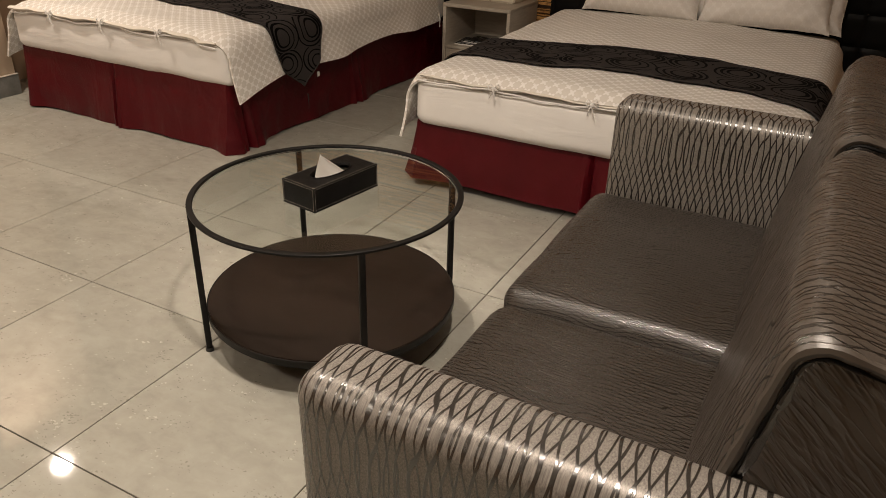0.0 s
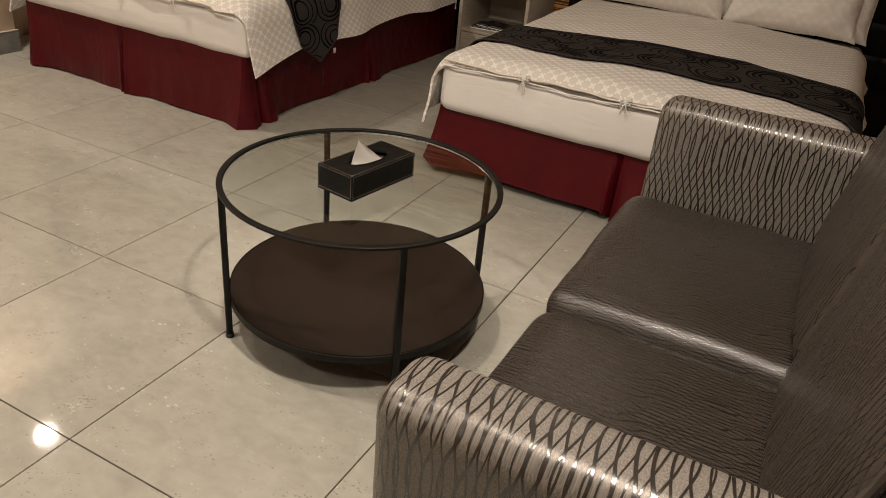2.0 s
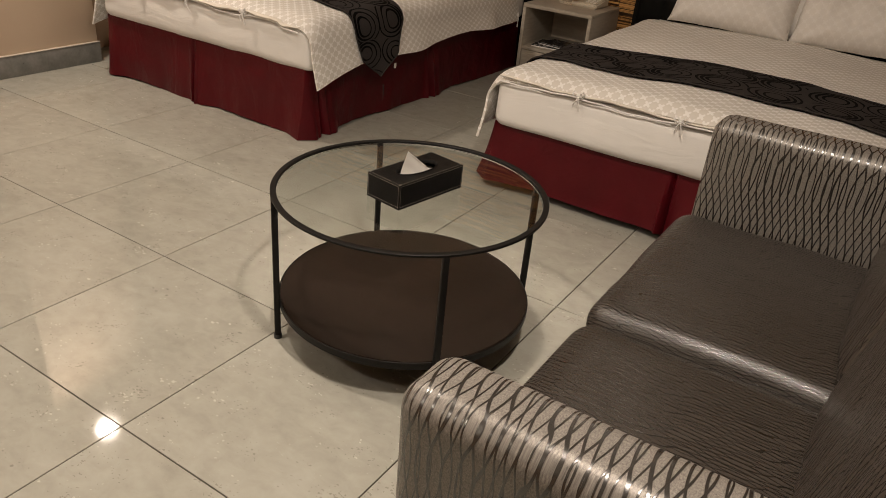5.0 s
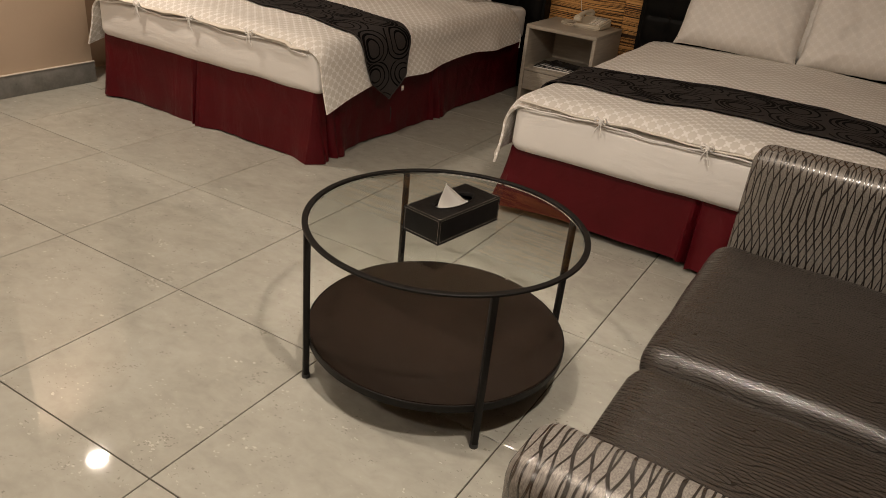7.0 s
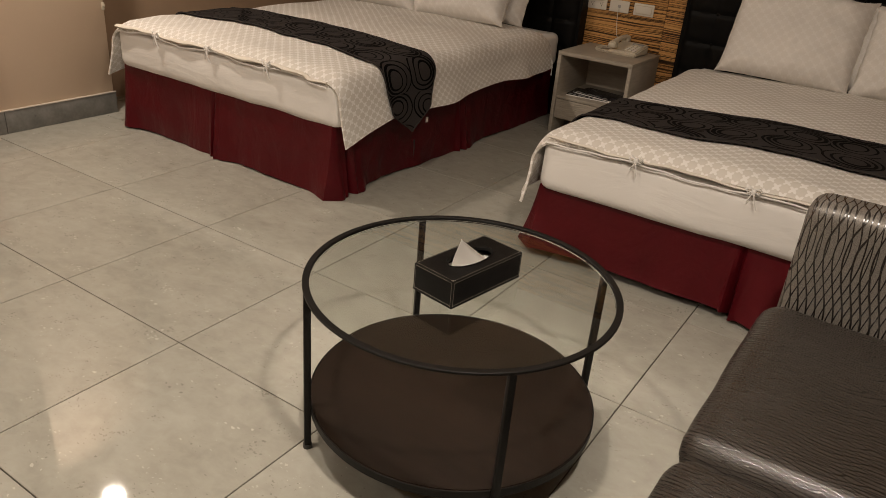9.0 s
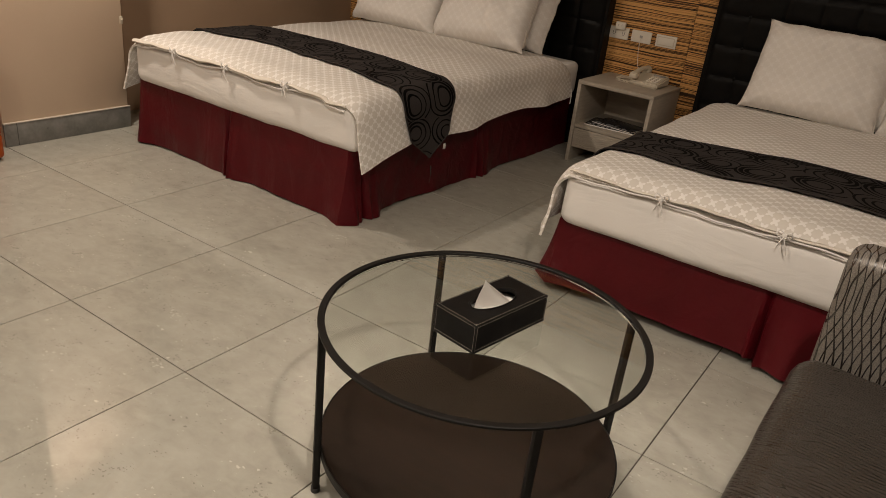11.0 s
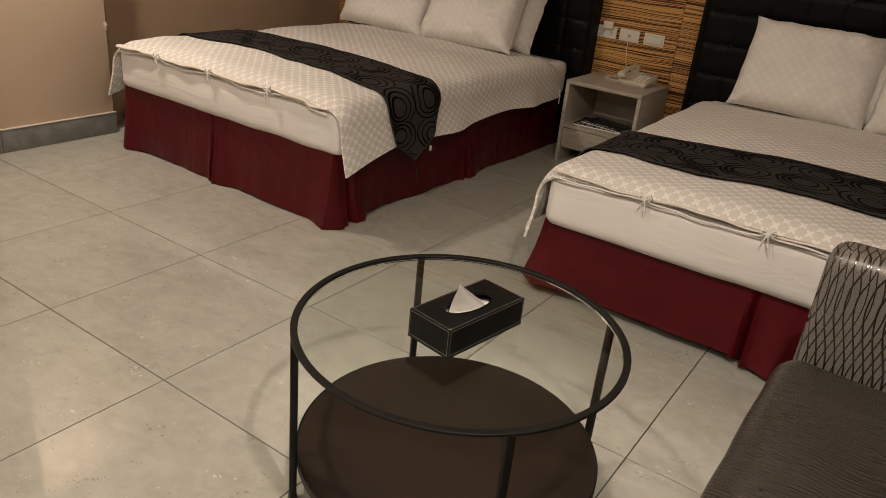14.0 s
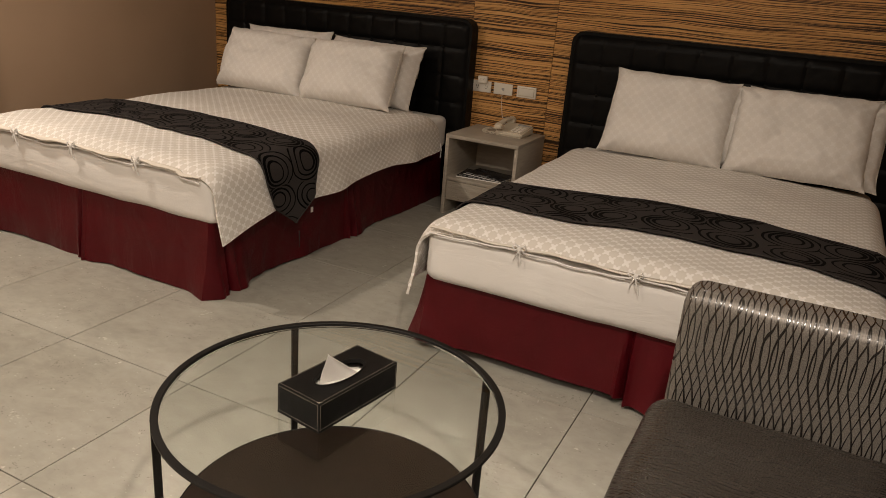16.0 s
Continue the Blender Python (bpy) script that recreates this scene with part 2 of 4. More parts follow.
def wrinkle_material():
    """Dark leather drawn into thin creases that run from the front seam across the panel."""
    m, nt, b = material("creased_dark_leather")
    tc = nt.nodes.new("ShaderNodeTexCoord")
    sep = node(nt, "ShaderNodeSeparateXYZ", tc.outputs["UV"])
    run = mth(nt, "ADD", sep.outputs[1], mth(nt, "MULTIPLY", sep.outputs[0], 0.55))
    heights = []
    for along, across, seed in ((9.0, 34.0, 0.0), (14.0, 70.0, 5.0)):
        v = node(nt, "ShaderNodeCombineXYZ", mth(nt, "MULTIPLY", sep.outputs[0], along), mth(nt, "MULTIPLY", run, across), seed).outputs[0]
        n = noise_tex(nt, v, 1.0, 2, 0.5, 0.2)
        d = mth(nt, "ABSOLUTE", mth(nt, "SUBTRACT", n, 0.52))
        heights.append(mth(nt, "MAXIMUM", 0.0, mth(nt, "SUBTRACT", 1.0, mth(nt, "MULTIPLY", d, 13.0))))
    grain = noise_tex(nt, tc.outputs["UV"], 500, 2)
    big = noise_tex(nt, tc.outputs["UV"], 9, 3)
    h = mth(nt, "ADD", mth(nt, "ADD", heights[0], mth(nt, "MULTIPLY", heights[1], 0.5)), mth(nt, "MULTIPLY", grain, 0.15))
    setin(nt, b, colour=ramp(nt, big, (0.3, (0.042, 0.033, 0.026)), (0.7, (0.064, 0.052, 0.041))), rough=ramp(nt, grain, (0.3, grey(0.34)), (0.7, grey(0.44))), spec=0.6, ior=1.6)
    bump(nt, b, h, 0.8, 0.003)
    return m


TILE = tile_material()
GROUT = mottled("dark_grout", (0.040, 0.032, 0.024), (0.066, 0.054, 0.041), 20, (0.8, 0.9))
ZEBRA = zebra_material()
PEACH = mottled("peach_wall_paint", (0.64, 0.50, 0.375), (0.68, 0.54, 0.41), 2.5, (0.55, 0.7), 160, 0.08, 0.001)
BROWN = mottled("brown_wall_paint", (0.40, 0.278, 0.185), (0.44, 0.31, 0.21), 2.5, (0.55, 0.7), 160, 0.08, 0.001)
CEILING = mottled("ceiling_paint", (0.60, 0.565, 0.51), (0.65, 0.615, 0.56), 2.0, (0.7, 0.8))
STONE = mottled("grey_stone_baseboard", (0.13, 0.13, 0.12), (0.27, 0.265, 0.25), 9, (0.25, 0.4), 60, 0.1)
SEAM = mottled("pale_sealant", (0.6, 0.55, 0.47), (0.68, 0.62, 0.54), 20, (0.6, 0.7))
DUVET = duvet_material()
RUNNER = runner_material()
SHEET = cloth_material("white_cotton_sheet", (0.80, 0.782, 0.755), (0.84, 0.822, 0.795), 0.8, 0.2, 3, 0.016, 0.2, 0.36, (1.0, 1.5, 3.6))
HEM = cloth_material("cream_hem_cotton", (0.70, 0.65, 0.57), (0.78, 0.735, 0.66), 0.8, 0.2, 30, 0.010)
PILLOW = duvet_material("jacquard_pillow_cotton", 0.74, 0.16)
SATIN = cloth_material("maroon_satin", (0.070, 0.0028, 0.0058), (0.096, 0.0038, 0.0080), 0.36, 0.0, 6, 0.020, 0.26, 0.6, (1.2, 1.2, 0.8))
BLACKLEATHER = leather_material("black_leatherette", (0.003, 0.003, 0.003), (0.005, 0.0047, 0.0044), (0.36, 0.48), 420, 0.2, 0.13)
BOXLEATHER = leather_material("black_box_leatherette", (0.004, 0.0036, 0.0034), (0.007, 0.0062, 0.0058), (0.46, 0.58), 900, 0.15, 0.18)
ORANGE = leather_material("orange_leatherette", (0.36, 0.066, 0.008), (0.45, 0.090, 0.012), (0.30, 0.42), 500, 0.2)
ARMFABRIC = strand_material("strand_upholstery_large", (0.092, 0.083, 0.073), (0.315, 0.287, 0.256), (0.014, 0.0115, 0.0095), 0.0165, 0.42, 0.122, 0.46, 0.27, 1.0, 0.5, 0.25, 1.05, 1.3, 1.5)
SEATFABRIC = strand_material("strand_upholstery_fine", (0.028, 0.0218, 0.0172), (0.047, 0.0375, 0.030), (0.010, 0.008, 0.0064), 0.0100, 0.20, 0.115, 0.44, 0.22, 1.0, 1.0, 0.0, 0.7, 1.6, 3.5)
BACKFABRIC = strand_material("strand_upholstery_back", (0.036, 0.028, 0.022), (0.062, 0.049, 0.039), (0.014, 0.011, 0.009), 0.0115, 0.20, 0.10, 0.36, 0.22, 1.0, 1.0, 0.0, 0.7, 1.6, 3.5)
WRINKLED = wrinkle_material()
PIPING = leather_material("dark_piping", (0.018, 0.015, 0.013), (0.03, 0.025, 0.022), (0.35, 0.5))
BLACKMETAL = mottled("black_powder_coat", (0.005, 0.0045, 0.004), (0.009, 0.008, 0.007), 12, (0.42, 0.55), 600, 0.1, 0.0004, spec=0.22)
DARKWOOD = mottled("dark_walnut_board", (0.0085, 0.0050, 0.0032), (0.015, 0.0090, 0.0058), 5, (0.36, 0.48), 14, 0.03, 0.0004, (1.2, 7, 1), spec=0.2)
GREYOAK = mottled("pale_grey_oak_laminate", (0.34, 0.30, 0.245), (0.47, 0.42, 0.35), 6, (0.45, 0.6), 90, 0.1, 0.0006, (2, 2, 14))
PLASTIC = mottled("ivory_plastic", (0.60, 0.54, 0.43), (0.66, 0.60, 0.49), 8, (0.35, 0.45), 400, 0.05)
WHITEPLASTIC = mottled("white_switch_plastic", (0.74, 0.70, 0.62), (0.78, 0.74, 0.66), 8, (0.3, 0.4), 400, 0.03)
DARKPLASTIC = mottled("dark_plastic", (0.02, 0.02, 0.02), (0.04, 0.04, 0.04), 20, (0.4, 0.5), 400, 0.05)
STITCH = mottled("pale_thread", (0.19, 0.17, 0.14), (0.25, 0.225, 0.185), 60, (0.7, 0.8))
PAPER = mottled("tissue_paper", (0.80, 0.78, 0.74), (0.86, 0.84, 0.80), 12, (0.8, 0.9), 300, 0.2)
MAGCOVER = mottled("glossy_black_cover", (0.010, 0.010, 0.012), (0.03, 0.03, 0.034), 12, (0.2, 0.3), 90, 0.02)
GREYPRINT = mottled("grey_print", (0.25, 0.25, 0.25), (0.45, 0.44, 0.42), 30, (0.3, 0.4))
CHROME = mottled("brushed_steel", (0.5, 0.49, 0.47), (0.62, 0.6, 0.58), 20, (0.25, 0.35), 300, 0.05, metal=1.0)
DARKBASE = mottled("dark_bed_base_cloth", (0.012, 0.010, 0.010), (0.02, 0.018, 0.018), 20, (0.8, 0.9))
lens_m, lens_nt, lens_b = material("lamp_lens")
setin(lens_nt, lens_b, colour=(0.9, 0.85, 0.75), rough=0.5)
lens_b.inputs["Emission Color"].default_value = (1.0, 0.82, 0.6, 1)
lens_b.inputs["Emission Strength"].default_value = 20.0
glass_m, glass_nt, glass_b = material("clear_table_glass")
setin(glass_nt, glass_b, colour=(0.93, 0.97, 0.95), rough=0.0, trans=1.0, ior=1.45)
GLASS, LENS = glass_m, lens_m


# ---- mesh helpers ----
def mesh_object(name, bm, mat, smooth=True):
    bmesh.ops.recalc_face_normals(bm, faces=bm.faces[:])
    me = bpy.data.meshes.new(name)
    bm.to_mesh(me)
    bm.free()
    me.materials.append(mat)
    if smooth:
        me.shade_smooth()
        me.set_sharp_from_angle(angle=radians(40))
    return new(name, me)


def part(name, bm, mat, parent, label="", smooth=True):
    ob = mesh_object(name, bm, mat, smooth)
    ob.parent = parent
    if label:
        tagged(ob, label)
    return ob


def thing(name, label, category, at=(0, 0, 0), rz=0.0, group="", kind=""):
    ob = new(name)
    ob.empty_display_size = 0.05
    ob.matrix_world = pose(*at, 0, 0, rz)
    return tagged(ob, label, category, group, kind)


def setting(name, bm, mat, label, category="", smooth=True):
    return tagged(mesh_object(name, bm, mat, smooth), label, category or name.split("_")[0], kind="structure")


def box(x0, x1, y0, y1, z0, z1, bevel=0.0, seg=2, bm=None):
    b = bmesh.new()
    bmesh.ops.create_cube(b, size=1.0)
    for v in b.verts:
        v.co = Vector(((x0 + x1) / 2 + v.co.x * (x1 - x0), (y0 + y1) / 2 + v.co.y * (y1 - y0), (z0 + z1) / 2 + v.co.z * (z1 - z0)))
    if bevel:
        bmesh.ops.bevel(b, geom=b.edges[:], offset=bevel, segments=seg, affect="EDGES", profile=0.5)
    if bm is None:
        return b
    merge(bm, b)
    return bm


def merge(bm, other):
    me = bpy.data.meshes.new("tmp")
    other.to_mesh(me)
    other.free()
    bm.from_mesh(me)
    bpy.data.meshes.remove(me)
    return bm


def cyl(x, y, z0, z1, r, seg=24, r2=None, bevel=0.0):
    b = bmesh.new()
    bmesh.ops.create_cone(b, cap_ends=True, segments=seg, radius1=r, radius2=r if r2 is None else r2, depth=z1 - z0)
    bmesh.ops.translate(b, verts=b.verts[:], vec=(x, y, (z0 + z1) / 2))
    if bevel:
        es = [e for e in b.edges if len(e.link_faces) == 2 and min(len(f.verts) for f in e.link_faces) == 4 and max(len(f.verts) for f in e.link_faces) > 4]
        bmesh.ops.bevel(b, geom=es, offset=bevel, segments=2, affect="EDGES")
    return b


def tube(points, r, seg=8, closed=False, flat=1.0):
    """A tube along a line of points."""
    b = bmesh.new()
    pts = [Vector(p) for p in points]
    n = len(pts)
    rings = []
    for i, p in enumerate(pts):
        a = pts[(i - 1) % n] if closed or i else p
        c = pts[(i + 1) % n] if closed or i < n - 1 else p
        d = (c - a).normalized()
        side = d.cross(Vector((0, 0, 1)))
        side = side.normalized() if side.length > 1e-4 else Vector((1, 0, 0))
        up = side.cross(d).normalized()
        rad = r(i / max(1, n - 1)) if callable(r) else r
        rings.append([b.verts.new(p + (side * math.cos(k * 2 * math.pi / seg) + up * flat * math.sin(k * 2 * math.pi / seg)) * rad) for k in range(seg)])
    for i in range(n if closed else n - 1):
        q, s = rings[i], rings[(i + 1) % n]
        for k in range(seg):
            b.faces.new((q[k], q[(k + 1) % seg], s[(k + 1) % seg], s[k]))
    if not closed:
        b.faces.new(rings[0])
        b.faces.new(rings[-1])
    return b


def sheet(fn, nu, nv, thick=0.0, uv=None):
    """A cloth from fn(a, b), a and b from 0 to 1; uv(a, b) gives the unfolded place in metres."""
    bm = bmesh.new()
    lay = bm.loops.layers.uv.new("UVMap")
    grid = [[bm.verts.new(fn(i / nu, j / nv)) for j in range(nv + 1)] for i in range(nu + 1)]
    for i in range(nu):
        for j in range(nv):
            f = bm.faces.new((grid[i][j], grid[i + 1][j], grid[i + 1][j + 1], grid[i][j + 1]))
            if uv:
                for l, (p, q) in zip(f.loops, ((i, j), (i + 1, j), (i + 1, j + 1), (i, j + 1))):
                    l[lay].uv = uv(p / nu, q / nv)
    if thick:
        bmesh.ops.recalc_face_normals(bm, faces=bm.faces[:])
        bmesh.ops.solidify(bm, geom=bm.faces[:], thickness=thick)
    return bm


def soft_box(sx, sy, sz, r, n=16, bulge=(0, 0, 0), lump=0.0, seed=0.0, uv=None):
    """A cushion: a rounded box about its own centre, bulging on its faces, with slight lumps."""
    bm = bmesh.new()
    bmesh.ops.create_cube(bm, size=2.0)
    bmesh.ops.subdivide_edges(bm, edges=bm.edges[:], cuts=n, use_grid_fill=True)
    h = Vector((sx / 2, sy / 2, sz / 2))
    for v in bm.verts:
        c = v.co.copy()
        q = [math.copysign(1 - (1 - abs(t)) ** 1.6, t) for t in c]
        p = Vector([q[k] * h[k] for k in range(3)])
        inner = Vector([max(-(h[k] - r), min(h[k] - r, p[k])) for k in range(3)])
        d = p - inner
        if d.length > 1e-9:
            p = inner + d.normalized() * r
        for k in range(3):
            o = [i for i in range(3) if i != k]
            w = (1 - q[o[0]] ** 2) * (1 - q[o[1]] ** 2)
            p[k] += bulge[k] * w * q[k] ** 3
        if lump:
            p += Vector((noise.noise(p * 6 + Vector((seed, 0, 0))), noise.noise(p * 6 + Vector((0, seed, 5))), noise.noise(p * 6 + Vector((9, 0, seed))))) * lump
        v.co = p
    if uv:
        lay = bm.loops.layers.uv.new("UVMap")
        for f in bm.faces:
            for l in f.loops:
                l[lay].uv = uv(l.vert.co)
    return bm


def moved(bm, m):
    bmesh.ops.transform(bm, matrix=m, verts=bm.verts[:])
    return bm


def ellipse_ring(r0, r1, z0, z1, seg=96):
    """A flat ring of rectangular section with a rounded edge."""
    bm = bmesh.new()
    e = 0.0015
    prof = [(r0, z0), (r1 - e, z0), (r1, z0 + e), (r1, z1 - e), (r1 - e, z1), (r0 + e, z1), (r0, z1 - e)]
    rings = [[bm.verts.new((r * math.cos(a), r * math.sin(a), z)) for r, z in prof] for a in (2 * math.pi * i / seg for i in range(seg))]
    for i in range(seg):
        a, b = rings[i], rings[(i + 1) % seg]
        for k in range(len(prof)):
            bm.faces.new((a[k], b[k], b[(k + 1) % len(prof)], a[(k + 1) % len(prof)]))
    return bm


# ---- room ----
X0, XP, X1, Y0, Y1, YP, YN = -1.85, -1.585, 4.2, -4.4, 2.775, 0.665, -0.02
setting("floor", box(-2.6, X1 + 0.1, Y0 - 0.1, Y1 + 0.1, -0.12, -0.004), GROUT, "dark grout bed under polished floor tiles", "floor")
setting("ceiling", box(-2.6, X1 + 0.1, Y0 - 0.1, Y1 + 0.1, CEIL, CEIL + 0.1), CEILING, "plain off-white painted ceiling with round downlights", "ceiling")
setting("wall_north", box(-2.6, X1 + 0.1, Y1 + 0.02, Y1 + 0.17, -0.004, CEIL), BROWN, "plain wall behind striped veneer panels", "wall")
setting("wall_west", box(X0 - 0.15, X0, YP, Y1 + 0.02, -0.004, CEIL), BROWN, "matt brown painted side wall beside the bed", "wall")
setting("wall_pier", box(X0 - 0.15, XP, YN, YP, -0.004, CEIL, 0.004), PEACH, "peach painted wall pier with stone skirting", "wall")
setting("wall_niche", box(-2.25, -2.1, Y0, YN, -0.004, CEIL), PEACH, "peach painted wall behind the desk", "wall")
setting("wall_east", box(X1, X1 + 0.15, Y0, Y1 + 0.02, -0.004, CEIL), BROWN, "plain brown painted wall behind the sofa", "wall")
setting("wall_south", box(-2.25, X1 + 0.15, Y0 - 0.15, Y0, -0.004, CEIL), BROWN, "plain brown painted wall", "wall")
bb = setting("baseboard", box(XP, XP + 0.012, 0.045, YP + 0.006, 0, 0.115, 0.002), STONE, "grey polished stone baseboard with mottled veins", "baseboard")
part("baseboard_piece", box(XP, XP + 0.012, YN, 0.043, 0, 0.115, 0.002), STONE, bb)
part("top_sealant", box(XP, XP + 0.014, YN, YP + 0.008, 0.115, 0.121, 0.002), SEAM, bb, "pale sealant line on top of the stone")

# striped veneer panels on the bed wall
panel_edges = [-1.85, 0.258, 0.80, 2.92, 4.2]
veneer = tagged(new("trim"), "zebrano striped veneer wall panelling with fine joints", "wall panelling", kind="structure")
for a, c in zip(panel_edges, panel_edges[1:]):
    part("panel", box(a + 0.0012, c - 0.0012, Y1, Y1 + 0.019, 0.0, CEIL - 0.002, 0.001, 1), ZEBRA, veneer, smooth=False)

# Each lamp gets a fixture, the three added fill lamps too.
for lx, ly, watts in DOWNLIGHTS_AND_FILLS:
    dl = thing("downlight_or_fill", "round recessed ceiling light with white trim, lit, inferred or added as fill", "ceiling light", (lx, ly, CEIL), group="ceiling downlights")
    part("trim_ring", ellipse_ring(0.055, 0.075, -0.008, 0.0, 48), WHITEPLASTIC, dl)
    part("lens", cyl(0, 0, -0.004, 0.0, 0.055, 48), LENS, dl, "glowing frosted lens")


# ---- beds ----
def skirt_wall(path, z0, z1, pleats, flare=0.02, seed=0.0, drop=None, swells=()):
    """A hanging skirt along a path of plan points; the cloth swings out below, and box pleats cut into it at the given lengths."""
    pts = [Vector((x, y, 0)) for x, y in path]
    lens = [0.0]
    for a, b in zip(pts, pts[1:]):
        lens.append(lens[-1] + (b - a).length)
    total = lens[-1]

    def at(s):
        for i in range(len(pts) - 1):
            if s <= lens[i + 1] or i == len(pts) - 2:
                f = (s - lens[i]) / (lens[i + 1] - lens[i])
                d = (pts[i + 1] - pts[i]).normalized()
                return pts[i].lerp(pts[i + 1], f), Vector((d.y, -d.x, 0))

    def fn(a, b):
        s = a * total
        p, out = at(s)
        down = 1 - b
        off = flare * down * (0.85 + 0.15 * math.sin(s * 5 + seed)) + 0.004 * down * math.sin(s * 13 + seed * 2)
        for ps, depth, wide in pleats:
            d = (s - ps) / wide
            off += -depth * math.exp(-d * d * 9) * (0.35 + 0.65 * down) + depth * 0.75 * down * (math.exp(-((d - 0.85) ** 2) * 6) + math.exp(-((d + 0.85) ** 2) * 6))
        for ps, amount, wide in swells:
            off += amount * down ** 1.4 * math.exp(-((s - ps) / wide) ** 2)
        off += noise.noise(Vector((s * 4, b * 2, seed))) * 0.012 * down + noise.noise(Vector((s * 14, b * 1.2, seed + 3))) * 0.006 * down
        hem = z0 + (drop(s / total) if drop else 0.0) + 0.006 * math.sin(s * 7 + seed) * 0.7
        return p + out * off + Vector((0, 0, hem + (z1 - hem) * b))
    return sheet(fn, int(total / 0.012), 10, 0.003)


def duvet_sheet(x0, x1, y0, y1, top, crown, drop, flare, seed, forward=0.012):
    """A duvet over the mattress: flat with a slight crown, round shoulders, and drops at both sides."""
    r = 0.095
    flat_len = (x1 - x0) - 2 * r
    arc = r * math.pi / 2
    total = flat_len + 2 * arc + 2 * drop

    def profile(s):
        s = abs(s)
        if s < flat_len / 2:
            return s, top + crown * (1 - (s / (flat_len / 2)) ** 2)
        s -= flat_len / 2
        if s < arc:
            a = s / r
            return flat_len / 2 + r * math.sin(a), top - r + r * math.cos(a)
        s -= arc
        return flat_len / 2 + r + flare * (s / drop) ** 1.3, top - r - s * 0.97

    def fn(a, b):
        s = (a - 0.5) * total
        px, pz = profile(s)
        y = y0 + (y1 - y0) * b
        x = (x0 + x1) / 2 + math.copysign(px, s)
        hang = max(0.0, (abs(s) - flat_len / 2 - arc) / drop)
        front = max(0.0, 1 - (y - y0) / 0.09)
        rear = max(0.0, 1 - (y1 - y) / 0.16)
        z = pz - (0.040 * front ** 2.2 + 0.040 * rear ** 2.2) * (1 - hang)
        w = noise.noise(Vector((x * 3.2, y * 3.2, seed))) * 0.010 + noise.noise(Vector((x * 9, y * 7, seed + 4))) * 0.004
        if hang > 0:
            wave = math.sin(y * 9 + seed) * 0.012 + noise.noise(Vector((y * 5, seed, 1))) * 0.018
            x += math.copysign(1, s) * wave * hang
            z += (0.075 * (1 - math.exp(-(y - y0) / 0.35)) + 0.012 * math.sin(y * 6.5 + seed)) * hang
            x -= math.copysign(1, s) * (0.055 if forward > 0.03 else 0.0) * hang * math.exp(-((y - y0) / 0.06) ** 2)
            y -= forward * hang * math.exp(-((y - y0) / 0.16) ** 2)
        return Vector((x, y, z + w * (1 - 0.6 * hang)))
    return sheet(fn, 110, 90, 0.010, lambda a, b: ((a - 0.5) * total, (y1 - y0) * b)), fn, total, profile


def over_duvet(fn, total, s0, s1, yfn, lift, y0, y1, nu=90, nv=16):
    """A strip that lies on the duvet from width s0 to s1; yfn(s) gives its two edges."""
    def g(a, b):
        s = s0 + (s1 - s0) * a
        ya, yb = yfn(s)
        y = ya + (yb - ya) * b
        e = 0.004
        sa, sb = s / total + 0.5, (y - y0) / (y1 - y0)
        p = fn(sa, sb)
        n = (fn(sa + e, sb) - fn(sa - e, sb)).cross(fn(sa, sb + e) - fn(sa, sb - e)).normalized()
        if n.z < -0.2:
            n = -n
        return p + n * lift
    return sheet(g, nu, nv, 0.004, lambda a, b: (s0 + (s1 - s0) * a, yfn(s0 + (s1 - s0) * a)[0] + (yfn(s0 + (s1 - s0) * a)[1] - yfn(s0 + (s1 - s0) * a)[0]) * b))


def bow(x, y, z, rnd):
    """A small knotted cloth tie with two tails."""
    bm = box(x - 0.008, x + 0.008, y - 0.012, y + 0.004, z - 0.008, z + 0.008, 0.004)
    for sx, ln in ((-1, 0.045), (1, 0.06)):
        pts = [(x + sx * t * 0.018 * rnd.uniform(0.6, 1.2), y - 0.008 - 0.004 * math.sin(t * 3), z - ln * t) for t in (0, 0.3, 0.6, 1.0)]
        merge(bm, tube(pts, lambda f: 0.0045 * (1 - 0.3 * f), 6, flat=0.5))
    for sx in (-1, 1):
        pts = [(x + sx * 0.025 * math.sin(t * math.pi), y - 0.006, z + 0.012 * math.sin(t * 2 * math.pi) * sx + 0.004) for t in (0, 0.25, 0.5, 0.75, 1)]
        merge(bm, tube(pts, 0.004, 6, flat=0.5))
    return bm


def bed(label, x0, x1, yf, yb, zm0, zm1, skirt_bottom, pleats, skirt_path, flare=0.02, drop=None, swells=()):
    b = thing("bed", label, "bed", ((x0 + x1) / 2, (yf + yb) / 2, 0))
    inv = b.matrix_world.inverted()
    part("mattress", moved(soft_box(x1 - x0, yb - yf, zm1 - zm0, 0.045, 26, (0, 0.012, 0.005), 0.006, x0), Matrix.Translation((0, 0, (zm0 + zm1) / 2))), SHEET, b, "mattress in a creased white fitted sheet")
    base = box(x0 + 0.06, x1 - 0.06, yf + 0.07, yb, 0.07, zm0 - 0.004, 0.01)
    part("base", moved(base, inv), DARKBASE, b, "dark cloth-covered bed base")
    for lx in (x0 + 0.14, x1 - 0.14):
        for ly in (yf + 0.16, yb - 0.12):
            part("leg", moved(cyl(lx, ly, 0, 0.072, 0.025, 16), inv), BLACKMETAL, b)
    part("skirt", moved(skirt_wall(skirt_path, skirt_bottom, zm0 + 0.012, pleats, flare, x0, drop, swells), inv), SATIN, b, "maroon satin bed skirt with box pleats")
    return b


